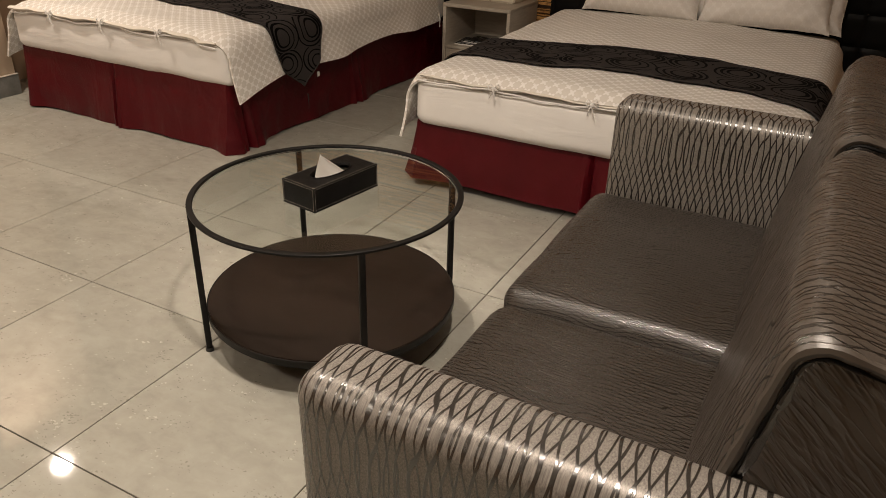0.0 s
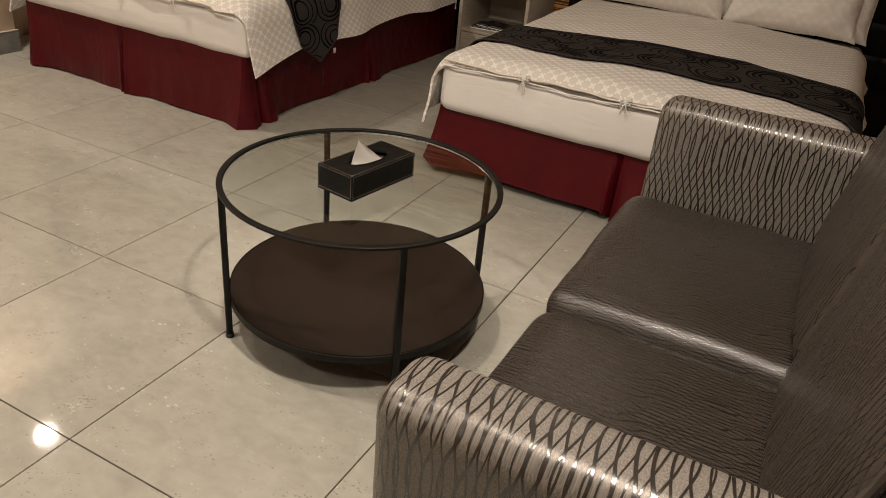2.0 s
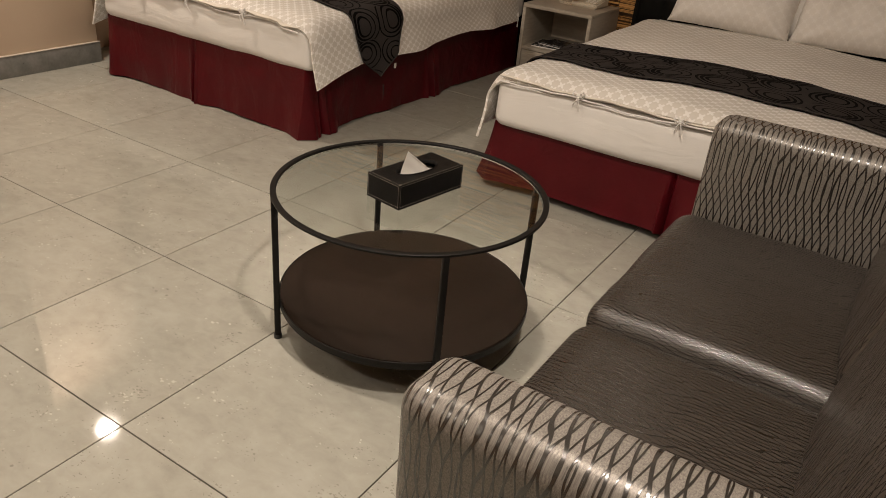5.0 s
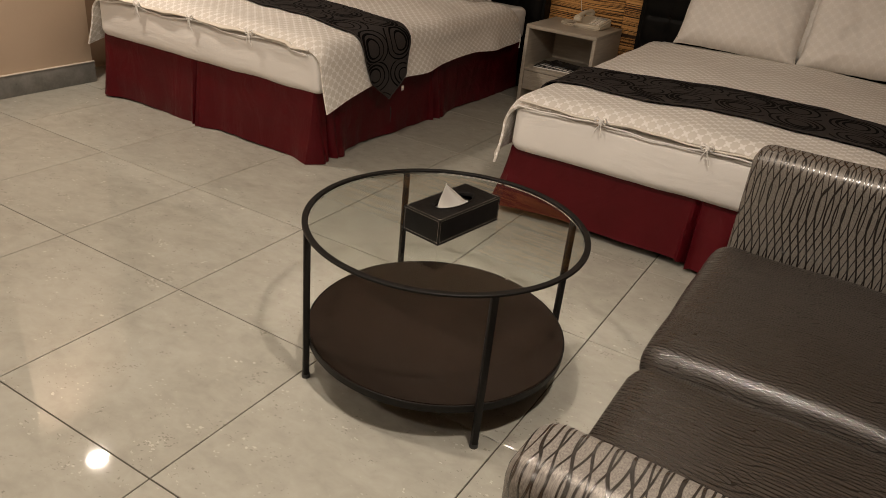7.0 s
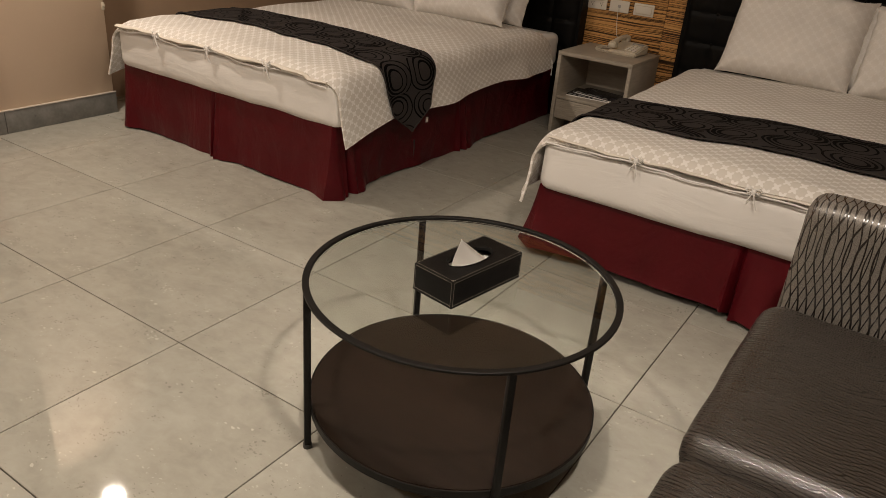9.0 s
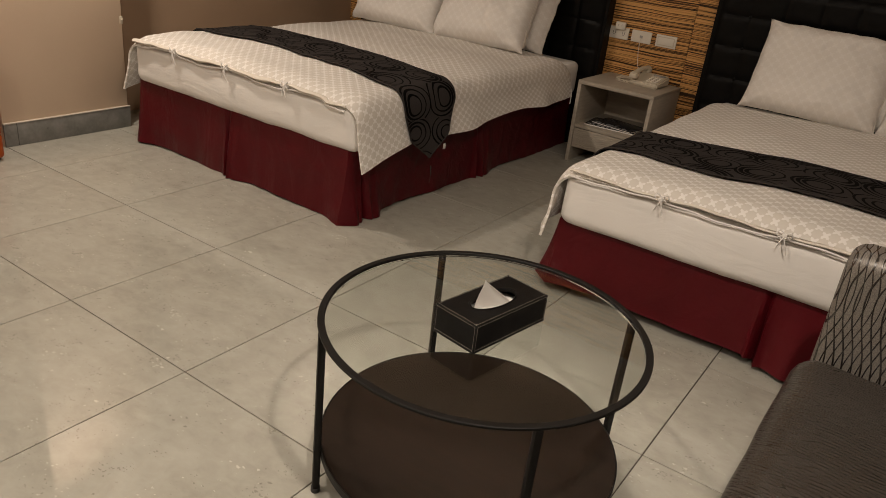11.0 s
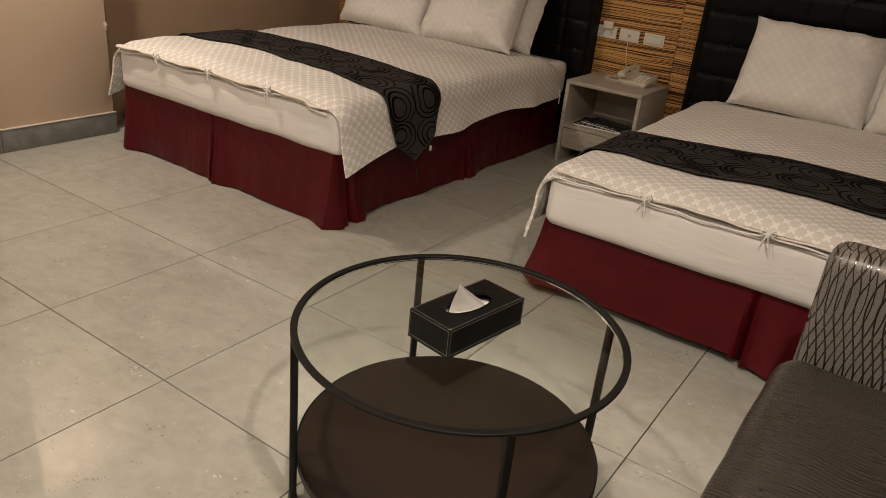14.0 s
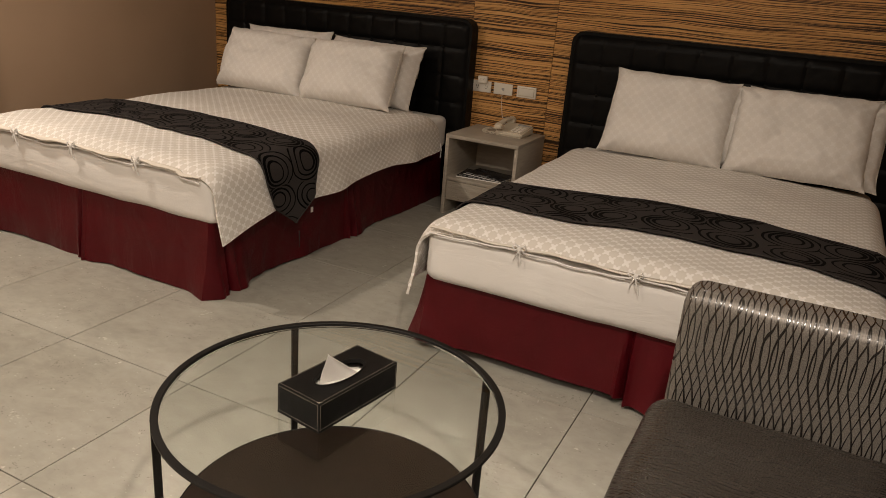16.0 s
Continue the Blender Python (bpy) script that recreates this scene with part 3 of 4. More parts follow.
rnd = random.Random(4)
A = dict(x0=-1.33, x1=0.20, yf=0.555, yb=2.655, top=0.565)
bed("double bed with white mattress and pleated maroon bed skirt", A["x0"], A["x1"], A["yf"], A["yb"], 0.325, 0.535, 0.006,
    [(2.075 + 0.70, 0.030, 0.022), (2.075 + 1.47 + 0.09, 0.030, 0.030), (2.075 + 1.47 + 1.02, 0.034, 0.028)],
    [(-1.315, 2.65), (-1.315, 0.575), (0.155, 0.575), (0.165, 2.65)], flare=0.012,
    swells=[(2.075 + 0.03, 0.035, 0.07), (2.075 + 0.76, 0.030, 0.06), (2.075 + 1.44, 0.040, 0.06), (2.075 + 1.47 + 0.03, 0.030, 0.035), (2.075 + 1.47 + 0.16, 0.045, 0.05), (2.075 + 1.47 + 1.09, 0.03, 0.05)])
B = dict(x0=1.10, x1=2.62, yf=0.69, yb=2.655, top=0.525)
bed("double bed with white mattress and lifted maroon bed skirt", B["x0"], B["x1"], B["yf"], B["yb"], 0.285, 0.495, 0.032,
    [(1.925 + 0.79, 0.040, 0.020)],
    [(1.10, 2.65), (1.10, 0.725), (2.60, 0.725), (2.60, 2.65)], flare=0.018, drop=lambda f: 0.012 * math.exp(-((f - 0.42) / 0.06) ** 2) - (0.018 if f * 5.35 > 1.925 + 0.79 else 0.0),
    swells=[(1.925 - 0.02, 0.045, 0.08), (1.925 + 0.12, 0.020, 0.08), (1.925 + 0.90, 0.025, 0.04), (1.925 + 1.02, 0.022, 0.05)])

for spec, nm, ties, hem_x in ((A, "beige diamond-patterned duvet spread over the bed", (-0.96, -0.58, -0.19), (-1.29, 0.15)), (B, "beige diamond-patterned duvet spread over the bed, corner hanging", (1.48, 1.88, 2.3), (1.13, 2.60))):
    bm, fn, total, prof = duvet_sheet(spec["x0"] - 0.03, spec["x1"] + 0.03, spec["yf"] - 0.012, spec["yb"] - 0.17, spec["top"], 0.022, 0.20, 0.035 if spec is A else 0.045, spec["x0"] * 3, 0.012 if spec is A else 0.065)
    dv = thing("duvet", nm, "duvet", ((spec["x0"] + spec["x1"]) / 2, spec["yf"], spec["top"]))
    inv = dv.matrix_world.inverted()
    part("cover", moved(bm, inv), DUVET, dv)
    hx0, hx1 = hem_x
    zh = spec["top"] - 0.022
    pts = [(hx0 + (hx1 - hx0) * i / 60, spec["yf"] - 0.014 - 0.002 * math.sin(i * 0.9), zh + 0.004 * math.sin(i * 0.33 + spec["x0"]) + 0.0015 * math.sin(i * 1.1) - (0.012 if i > 55 else 0.0)) for i in range(61)]
    part("hem", moved(tube(pts, lambda f: (0.007 if spec is A else 0.005) + (0.011 if spec is A else 0.004) * min(1.0, min(abs(hx0 + (hx1 - hx0) * f - tx) for tx in ties) * 9) * (0.8 + 0.2 * math.sin(f * 41)) * min(1.0, (1 - f) * 9), 10, flat=0.6), inv), HEM, dv, "cream rolled open hem")
    pts2 = [(x, y - 0.004, z - 0.016 - 0.008 * math.sin(i * 0.31 + 1)) for i, (x, y, z) in enumerate(pts)]
    part("hem_edge", moved(tube(pts2, 0.0035, 6), inv), SHEET, dv, "white lower edge of the open hem")
    for tx in ties:
        part("tie", moved(bow(tx, spec["yf"] - 0.024, zh + 0.002, rnd), inv), SHEET, dv, "small knotted white cloth tie")
    if spec is A:
        part("corner_tie", moved(tube([(0.262, 2.44, 0.40), (0.272, 2.435, 0.36), (0.268, 2.44, 0.31)], lambda f: 0.006 * (1 - 0.3 * f), 6, flat=0.5), inv), SHEET, dv, "white cloth tie at the corner")
    spec["fn"], spec["total"], spec["Y0"], spec["Y1"] = fn, total, spec["yf"] - 0.012, spec["yb"] - 0.17
half = A["total"] / 2


def runner_edges_a(s):
    end = half - 0.20 - 0.04
    k = max(0.0, s - end)
    ya, yb = 0.93 - 0.13 * max(0.0, s / half), 1.29 - 0.09 * max(0.0, s / half)
    mid = (ya + yb) / 2
    pull = max(0.0, (k - 0.22) / 0.142)
    f = max(0.02, 1 - min(1.0, pull)) * (1 - 0.30 * min(1.0, k / 0.20))
    return mid - (mid - ya) * f, mid + (yb - mid) * f


def runner(label, spec, s0, s1, yfn):
    r = thing("bed_runner", label, "bed runner", ((spec["x0"] + spec["x1"]) / 2, 1.1, spec["top"]))
    part("cloth", moved(over_duvet(spec["fn"], spec["total"], s0, s1, yfn, 0.012, spec["Y0"], spec["Y1"]), r.matrix_world.inverted()), RUNNER, r)
    bmr = over_duvet(spec["fn"], spec["total"], s0, s1, yfn, 0.013, spec["Y0"], spec["Y1"], 90, 2)
    bmr.verts.ensure_lookup_table()
    cols = [[v.co.copy() for v in bmr.verts[i * 3:i * 3 + 3]] for i in range(91)]
    bmr.free()
    for k in (0, 2):
        part("edging", moved(tube([c[k] for c in cols], 0.003, 6), r.matrix_world.inverted()), RUNNER, r)
    return r


ra = runner("dark grey bed runner with black swirl rings and pointed end", A, -half + 0.25, half + 0.125, runner_edges_a)
part("tassel", moved(tube([(0.262, 1.04, 0.20), (0.264, 1.04, 0.165), (0.262, 1.042, 0.12)], lambda f: 0.004 * (1 - 0.6 * f), 6), ra.matrix_world.inverted()), RUNNER, ra)
part("care_label", moved(box(0.262, 0.266, 1.125, 1.14, 0.27, 0.295), ra.matrix_world.inverted()), SHEET, ra, "tiny white sewn label")
hb = B["total"] / 2
runner("dark grey bed runner with black swirl rings", B, -hb + 0.14, hb - 0.1, lambda s: (0.98 + 0.03 * math.sin(s * 5), 1.40 + 0.03 * math.sin(s * 4 + 1)))


def pillow_mesh(w, h, t, seed):
    bm = bmesh.new()
    lay = bm.loops.layers.uv.new("UVMap")
    n = 44
    tops, bots = [], []
    for side, store in ((1, tops), (-1, bots)):
        for i in range(n + 1):
            row = []
            for j in range(n + 1):
                u, v = 2 * i / n - 1, 2 * j / n - 1
                edge = max(0.0, (1 - abs(u) ** 4)) ** 0.55 * max(0.0, (1 - abs(v) ** 4)) ** 0.55
                pinch = 1 - 0.05 * (1 - abs(u) ** 6) * abs(v) ** 4
                pv = 1 - 0.05 * (1 - abs(v) ** 6) * abs(u) ** 4
                x, y = u * w / 2 * pv, v * h / 2 * pinch
                z = side * t / 2 * edge * (1 + 0.25 * noise.noise(Vector((u * 1.7, v * 1.7, seed + side))))
                z += noise.noise(Vector((u * 4, v * 4, seed))) * 0.010 + noise.noise(Vector((u * 9, v * 5, seed + 2))) * 0.007 * edge
                fold = max(0.0, abs(u) * abs(v) - 0.25)
                z += side * 0.016 * fold * math.sin((abs(u) - abs(v)) * 14 + seed)
                z += side * 0.0055 * edge * (abs(v) ** 7 * math.sin(u * 23 + seed * 3 + 2 * math.sin(u * 5)) + abs(u) ** 7 * math.sin(v * 19 + seed + 2 * math.sin(v * 4)))
                row.append(bm.verts.new((x, y, z)) if side == 1 or (0 < i < n and 0 < j < n) else tops[i][j])
            store.append(row)
    for store in (tops, bots):
        for i in range(n):
            for j in range(n):
                q = (store[i][j], store[i + 1][j], store[i + 1][j + 1], store[i][j + 1])
                if len(set(q)) == 4:
                    try:
                        f = bm.faces.new(q)
                        for l in f.loops:
                            l[lay].uv = (l.vert.co.x, l.vert.co.y)
                    except ValueError:
                        pass
    return bm


def pillow(x, y, z, w, h, t, lean, turn, roll, seed, label):
    p = thing("pillow", label, "pillow", (x, y, z), group="pillows on the beds")
    m = pose(0, 0, 0, 0, 0, turn) @ pose(0, 0, 0, lean, 0, 0) @ pose(0, 0, 0, 0, 0, roll) @ Matrix.Translation((0, h / 2, 0))
    part("cushion", moved(pillow_mesh(w, h, t, seed), m), PILLOW, p)
    edge = []
    for i in range(80):
        a = i / 80 * 4
        k, f = int(a), (a - int(a)) * 2 - 1
        u, v = ((f, -1), (1, f), (-f, 1), (-1, -f))[k]
        edge.append(m @ Vector((u * w / 2 * (1 - 0.05 * (1 - abs(v) ** 6) * abs(u) ** 4), v * h / 2 * (1 - 0.05 * (1 - abs(u) ** 6) * abs(v) ** 4), noise.noise(Vector((u * 4, v * 4, seed))) * 0.010)))
    part("seam", tube(edge, 0.0022, 6, closed=True), HEM, p)
    return p


plump = "plump cream cotton pillow leaning on the headboard"
behind = "cream pillow standing behind another pillow"
pillow(-0.97, 2.20, 0.575, 0.66, 0.405, 0.25, 64, 2, -1, 1.3, plump)
pillow(-0.31, 2.20, 0.575, 0.67, 0.408, 0.26, 64, -2, 2, 4.1, plump)
pillow(-0.97, 2.38, 0.575, 0.70, 0.425, 0.16, 66, 0, 1, 8.3, behind)
pillow(-0.28, 2.38, 0.575, 0.68, 0.41, 0.17, 66, 0, -1, 11.3, behind)
pillow(1.58, 2.34, 0.540, 0.65, 0.475, 0.22, 63, 1, -1, 21.3, plump)
pillow(2.23, 2.36, 0.540, 0.66, 0.465, 0.22, 63, -1, 1, 24.1, plump)
pillow(1.64, 2.44, 0.535, 0.68, 0.445, 0.15, 68, 0, 0, 28.3, behind)
pillow(2.28, 2.42, 0.535, 0.67, 0.45, 0.16, 68, 0, 0, 31.3, behind)


def headboard(x0, x1, z1, label, cols, rows):
    hb_ = thing("headboard", label, "headboard", ((x0 + x1) / 2, Y1 - 0.06, 0))
    inv = hb_.matrix_world.inverted()
    R_ = 0.07

    def round_corner(x, z):
        """Squeezes the square top corners onto a circle."""
        for cx, sg in ((x0 + R_, -1), (x1 - R_, 1)):
            dx, dz = (x - cx) * sg, z - (z1 - R_)
            if dx > 1e-6 and dz > 1e-6:
                k = max(dx, dz) / math.hypot(dx, dz)
                return cx + sg * dx * k, z1 - R_ + dz * k
        return x, z
    fb = bmesh.new()
    prof = [(x0, 0.0), (x1, 0.0), (x1, z1 - R_)] + [(x1 - R_ + R_ * math.cos(radians(a)), z1 - R_ + R_ * math.sin(radians(a))) for a in range(10, 91, 10)]
    prof += [(x0 + R_ - R_ * math.sin(radians(a)), z1 - R_ + R_ * math.cos(radians(a))) for a in range(0, 81, 10)] + [(x0, z1 - R_)]
    f = fb.faces.new([fb.verts.new((x, Y1 - 0.002, z)) for x, z in prof])
    ext = bmesh.ops.extrude_face_region(fb, geom=[f])
    bmesh.ops.translate(fb, verts=[g for g in ext["geom"] if isinstance(g, bmesh.types.BMVert)], vec=(0, -0.088, 0))
    part("frame", moved(fb, inv), BLACKLEATHER, hb_)
    bx, bz = 0.012, 0.012

    def seam(t):
        d = abs(t - round(t))
        return math.exp(-(d / 0.075) ** 1.2)

    def fn(a, b):
        x, z = x0 + bx + (x1 - x0 - 2 * bx) * a, 0.28 + (z1 - bz - 0.28) * b
        u, v = a * cols, (1 - b) * rows
        dep = max(seam(u), seam(v)) * 0.008 + seam(u) * seam(v) * 0.007
        rim = min(1.0, min(a * cols, (1 - a) * cols, (1 - b) * rows) * 4)
        puff = 0.030 * math.sqrt(max(0.0, rim))
        pin = noise.noise(Vector((u * 6, v * 6, x0))) * 0.002
        x, z = round_corner(x, z)
        return Vector((x, Y1 - 0.083 - puff + dep * min(1, rim + 0.2) + pin, z))
    bm = sheet(fn, cols * 14, rows * 12)
    part("tufted_pad", moved(bm, inv), BLACKLEATHER, hb_, "button-tufted black leatherette squares")
    for i in range(1, cols):
        for j in range(1, rows):
            p = fn(i / cols, 1 - j / rows)
            if p.z > 0.45 and abs(p.x - (x0 + x1) / 2) < 1.0:
                bm = soft_box(0.016, 0.010, 0.016, 0.004, 3)
                part("button", moved(bm, inv @ Matrix.Translation(p + Vector((0, -0.002, 0)))), BLACKLEATHER, hb_)
    return hb_


headboard(-1.66, 0.30, 1.13, "black tufted leatherette headboard against striped wall", 11, 5)
headboard(0.935, 2.90, 1.13, "black tufted leatherette headboard against striped wall", 11, 5)

# ---- nightstand with telephone and magazines ----
NX0, NX1, NY0, NY1, NZ = 0.352, 0.815, 2.325, 2.765, 0.49
ns = thing("nightstand", "pale grey oak nightstand with open shelf and drawer", "nightstand", ((NX0 + NX1) / 2, (NY0 + NY1) / 2, 0))
inv = ns.matrix_world.inverted()
T_ = 0.022
part("top", moved(box(NX0, NX1, NY0, NY1, NZ - T_, NZ, 0.0015), inv), GREYOAK, ns)
part("side_panel", moved(box(NX0, NX0 + T_, NY0, NY1, 0, NZ - T_, 0.0015), inv), GREYOAK, ns)
part("side_panel", moved(box(NX1 - T_, NX1, NY0, NY1, 0, NZ - T_, 0.0015), inv), GREYOAK, ns)
part("back_panel", moved(box(NX0 + T_, NX1 - T_, NY1 - 0.014, NY1 - 0.002, 0.09, NZ - T_), inv), GREYOAK, ns)
part("shelf", moved(box(NX0 + T_, NX1 - T_, NY0 + 0.004, NY1 - 0.015, 0.212, 0.230, 0.001), inv), GREYOAK, ns)
dr = part("drawer", moved(box(NX0 + T_ + 0.003, NX1 - T_ - 0.003, NY0 + 0.006, NY1 - 0.03, 0.092, 0.208, 0.0015), inv), GREYOAK, ns, "drawer front with wavy carved relief")
for k in range(9):
    zc = 0.106 + k * 0.0115
    pts = [(NX0 + 0.05 + 0.36 * i / 40, NY0 + 0.0055, zc + 0.004 * math.sin(i * 0.6 + k * 0.5)) for i in range(41)]
    part("relief_line", moved(tube(pts, 0.0022, 5), inv), GREYOAK, dr)

ph = thing("telephone", "ivory desk telephone with coiled cord on the nightstand", "telephone", (0.665, 2.62, NZ), -2)


def wedge(w, d, h0, h1, r):
    bm = box(-w / 2, w / 2, -d / 2, d / 2, 0, 1)
    for v in bm.verts:
        if v.co.z > 0.5:
            v.co.z = h0 if v.co.y < 0 else h1
    bmesh.ops.bevel(bm, geom=bm.edges[:], offset=r, segments=3, affect="EDGES")
    return bm


body = part("body", wedge(0.175, 0.185, 0.026, 0.058, 0.008), PLASTIC, ph)
slope = math.degrees(math.atan2(0.032, 0.185))
for r_ in range(4):
    for c_ in range(3):
        yk = -0.06 + r_ * 0.024
        key = box(-0.008, 0.008, -0.006, 0.006, -0.002, 0.005, 0.0015)
        part("key", moved(key, Matrix.Translation((0.012 + c_ * 0.024, yk, 0.043 + yk * 0.173)) @ pose(0, 0, 0, slope, 0, 0)), WHITEPLASTIC, body, "pale push button")
part("display", moved(box(-0.035, 0.035, -0.011, 0.011, -0.002, 0.003, 0.001), Matrix.Translation((0.036, 0.055, 0.053)) @ pose(0, 0, 0, slope, 0, 0)), GREYPRINT, body, "grey number card under clear cover")
hs_pts = [(-0.062, -0.10 + 0.2 * i / 12, 0.060 + 0.014 * math.sin(math.pi * i / 12) + 0.015 * i / 12) for i in range(13)]
hs = tube(hs_pts, lambda f: 0.0165 + 0.008 * abs(2 * f - 1) ** 4, 12, flat=0.75)
merge(hs, moved(soft_box(0.05, 0.05, 0.03, 0.012, 5), Matrix.Translation((-0.062, -0.092, 0.052))))
merge(hs, moved(soft_box(0.05, 0.05, 0.03, 0.012, 5), Matrix.Translation((-0.062, 0.092, 0.066))))
part("handset", hs, PLASTIC, ph)
coil = []
for i in range(420):
    f = i / 419
    bx_ = -0.075 - 0.11 * math.sin(f * math.pi)
    by_ = -0.10 + 0.15 * f - 0.03 * math.sin(f * 2 * math.pi)
    a = f * 2 * math.pi * 34
    coil.append((bx_ + 0.0065 * math.cos(a), by_ + 0.002 * math.sin(a), 0.0105 + 0.0065 * math.sin(a)))
part("coiled_cord", tube(coil, 0.0016, 5), PLASTIC, ph)

wire = thing("telephone_cable", "thin white cable hanging from wall socket to telephone", "cable", (0.505, 2.77, 0.5))
part("wire", moved(tube([(0.505, 2.768, 0.728), (0.506, 2.757, 0.70), (0.512, 2.752, 0.64), (0.525, 2.748, 0.57), (0.56, 2.74, 0.512), (0.61, 2.715, 0.503)], 0.0018, 6), wire.matrix_world.inverted()), WHITEPLASTIC, wire)

for (sx0, sx1), nm, lab in (((0.297, 0.422), "power_socket", "white double power socket with plugged adapter"), ((0.443, 0.568), "phone_socket", "white telephone wall socket plate"), ((0.597, 0.726), "light_switch", "white wall light switch plate with wide rocker")):
    pl = thing(nm, lab, "wall switch" if nm == "light_switch" else "wall socket", ((sx0 + sx1) / 2, Y1, 0.731))
    part("plate", box(-0.063, 0.063, -0.009, -0.0005, -0.035, 0.035, 0.003, 3), WHITEPLASTIC, pl)
    if nm == "light_switch":
        part("bezel", box(-0.052, 0.052, -0.0105, -0.008, -0.025, 0.025, 0.001), PLASTIC, pl)
        part("rocker", box(-0.049, 0.049, -0.014, -0.010, -0.021, 0.021, 0.002), WHITEPLASTIC, pl, "single wide rocker")
    elif nm == "power_socket":
        for a in (-0.03, 0.03):
            for dx in (-0.007, 0.007):
                part("slot", box(a + dx - 0.0012, a + dx + 0.0012, -0.0095, -0.0085, -0.004, 0.008), DARKPLASTIC, pl)
            part("earth_hole", moved(cyl(0, 0, -0.0005, 0.0005, 0.0032, 10), Matrix.Translation((a, -0.0092, -0.011)) @ pose(0, 0, 0, 90, 0, 0)), DARKPLASTIC, pl)
        ad = part("adapter", box(-0.022, 0.040, -0.030, -0.008, 0.022, 0.066, 0.004, 3), WHITEPLASTIC, pl, "small white plug adapter")
        for a in (-0.002, 0.018):
            part("slot", box(a, a + 0.002, -0.0308, -0.0295, 0.042, 0.052), DARKPLASTIC, ad)
    else:
        part("jack", box(-0.009, 0.009, -0.0105, -0.008, -0.008, 0.008, 0.001), GREYPRINT, pl)

for k, (mx, my, rz, w, d, h) in enumerate(((0.555, 2.49, 6, 0.30, 0.21, 0.008), (0.58, 2.51, -9, 0.27, 0.19, 0.006))):
    z = 0.230 + (0.0085 if k else 0.0)
    mg = thing("magazine", "glossy black magazine with pale printed strip on the shelf", "magazine", (mx, my, z), rz, "magazines in the nightstand")
    part("pages", box(-w / 2 + 0.001, w / 2 - 0.001, -d / 2 + 0.001, d / 2 - 0.001, 0.0008, h - 0.0008), PAPER, mg)
    cv = part("cover", box(-w / 2, w / 2, -d / 2, d / 2, h - 0.0007, h, 0.0002), MAGCOVER, mg)
    for i in range(9):
        rr = random.Random(i + k * 20)
        a = -w / 2 + 0.012 + i * (w - 0.03) / 9
        part("print_bar", box(a, a + rr.uniform(0.012, 0.024), -d / 2 + 0.012, -d / 2 + 0.012 + rr.uniform(0.008, 0.03), h, h + 0.0004), GREYPRINT, cv)

# ---- coffee table and tissue box ----
CX, CY, RT, HT = 1.458, -0.396, 0.386, 0.454
tb = thing("coffee_table", "round black metal coffee table with glass top and walnut shelf", "coffee table", (CX, CY, 0))
part("rim", ellipse_ring(RT - 0.0165, RT, HT - 0.008, HT, 128), BLACKMETAL, tb)
part("glass_top", cyl(0, 0, HT - 0.016, HT - 0.0085, RT - 0.0175, 96), GLASS, tb, "clear glass disc").visible_shadow = False
shelf_r = RT - 0.020
part("lower_shelf", cyl(0, 0, 0.108, 0.128, shelf_r, 128, bevel=0.002), DARKWOOD, tb, "dark walnut round shelf")
part("shelf_rim", ellipse_ring(shelf_r + 0.0005, shelf_r + 0.0035, 0.105, 0.128, 128), BLACKMETAL, tb)
for ang in (231.5, 318.5, 141, 48):
    a = radians(ang)
    m = Matrix.Translation((math.cos(a) * (RT - 0.0085), math.sin(a) * (RT - 0.0085), 0)) @ pose(0, 0, 0, 0, 0, ang)
    lg = part("leg", moved(box(-0.0085, 0.0085, -0.0085, 0.0085, 0.004, HT - 0.008, 0.0025, 2), m), BLACKMETAL, tb)
    part("foot_cap", moved(cyl(0, 0, 0, 0.012, 0.0115, 16), m), DARKPLASTIC, lg)
    part("bracket", moved(box(-0.013, -0.006, -0.006, 0.006, 0.112, 0.120), m), BLACKMETAL, lg)

tx = thing("tissue_box", "black leatherette tissue box with pale stitching on glass", "tissue box", (1.467, -0.390, HT - 0.0083), 81)
TW, TD, TH = 0.250, 0.123, 0.070


def tissue_top():
    """The lid plate with an oval opening."""
    bm = bmesh.new()
    n = 64
    inner, outer, low, rim_ = [], [], [], []
    for i in range(n):
        a = 2 * math.pi * i / n
        c, s = math.cos(a), math.sin(a)
        k = 1 / max(abs(c) / (TW / 2 - 0.002), abs(s) / (TD / 2 - 0.002))
        outer.append(bm.verts.new((c * k, s * k, TH)))
        inner.append(bm.verts.new((0.072 * c, 0.032 * s, TH)))
        low.append(bm.verts.new((0.070 * c, 0.030 * s, TH - 0.006)))
    for i in range(n):
        j = (i + 1) % n
        bm.faces.new((outer[i], outer[j], inner[j], inner[i]))
        bm.faces.new((inner[i], inner[j], low[j], low[i]))
    return bm


side = bmesh.new()
for x0_, x1_, y0_, y1_ in ((-TW / 2, TW / 2, -TD / 2, -TD / 2 + 0.004), (-TW / 2, TW / 2, TD / 2 - 0.004, TD / 2), (-TW / 2, -TW / 2 + 0.004, -TD / 2 + 0.004, TD / 2 - 0.004), (TW / 2 - 0.004, TW / 2, -TD / 2 + 0.004, TD / 2 - 0.004)):
    box(x0_, x1_, y0_, y1_, 0.003, TH - 0.001, bm=side)
case = part("case", side, BOXLEATHER, tx)
part("lid", tissue_top(), BOXLEATHER, tx)
part("base", box(-TW / 2 - 0.001, TW / 2 + 0.001, -TD / 2 - 0.001, TD / 2 + 0.001, 0, 0.004, 0.001), BOXLEATHER, tx)
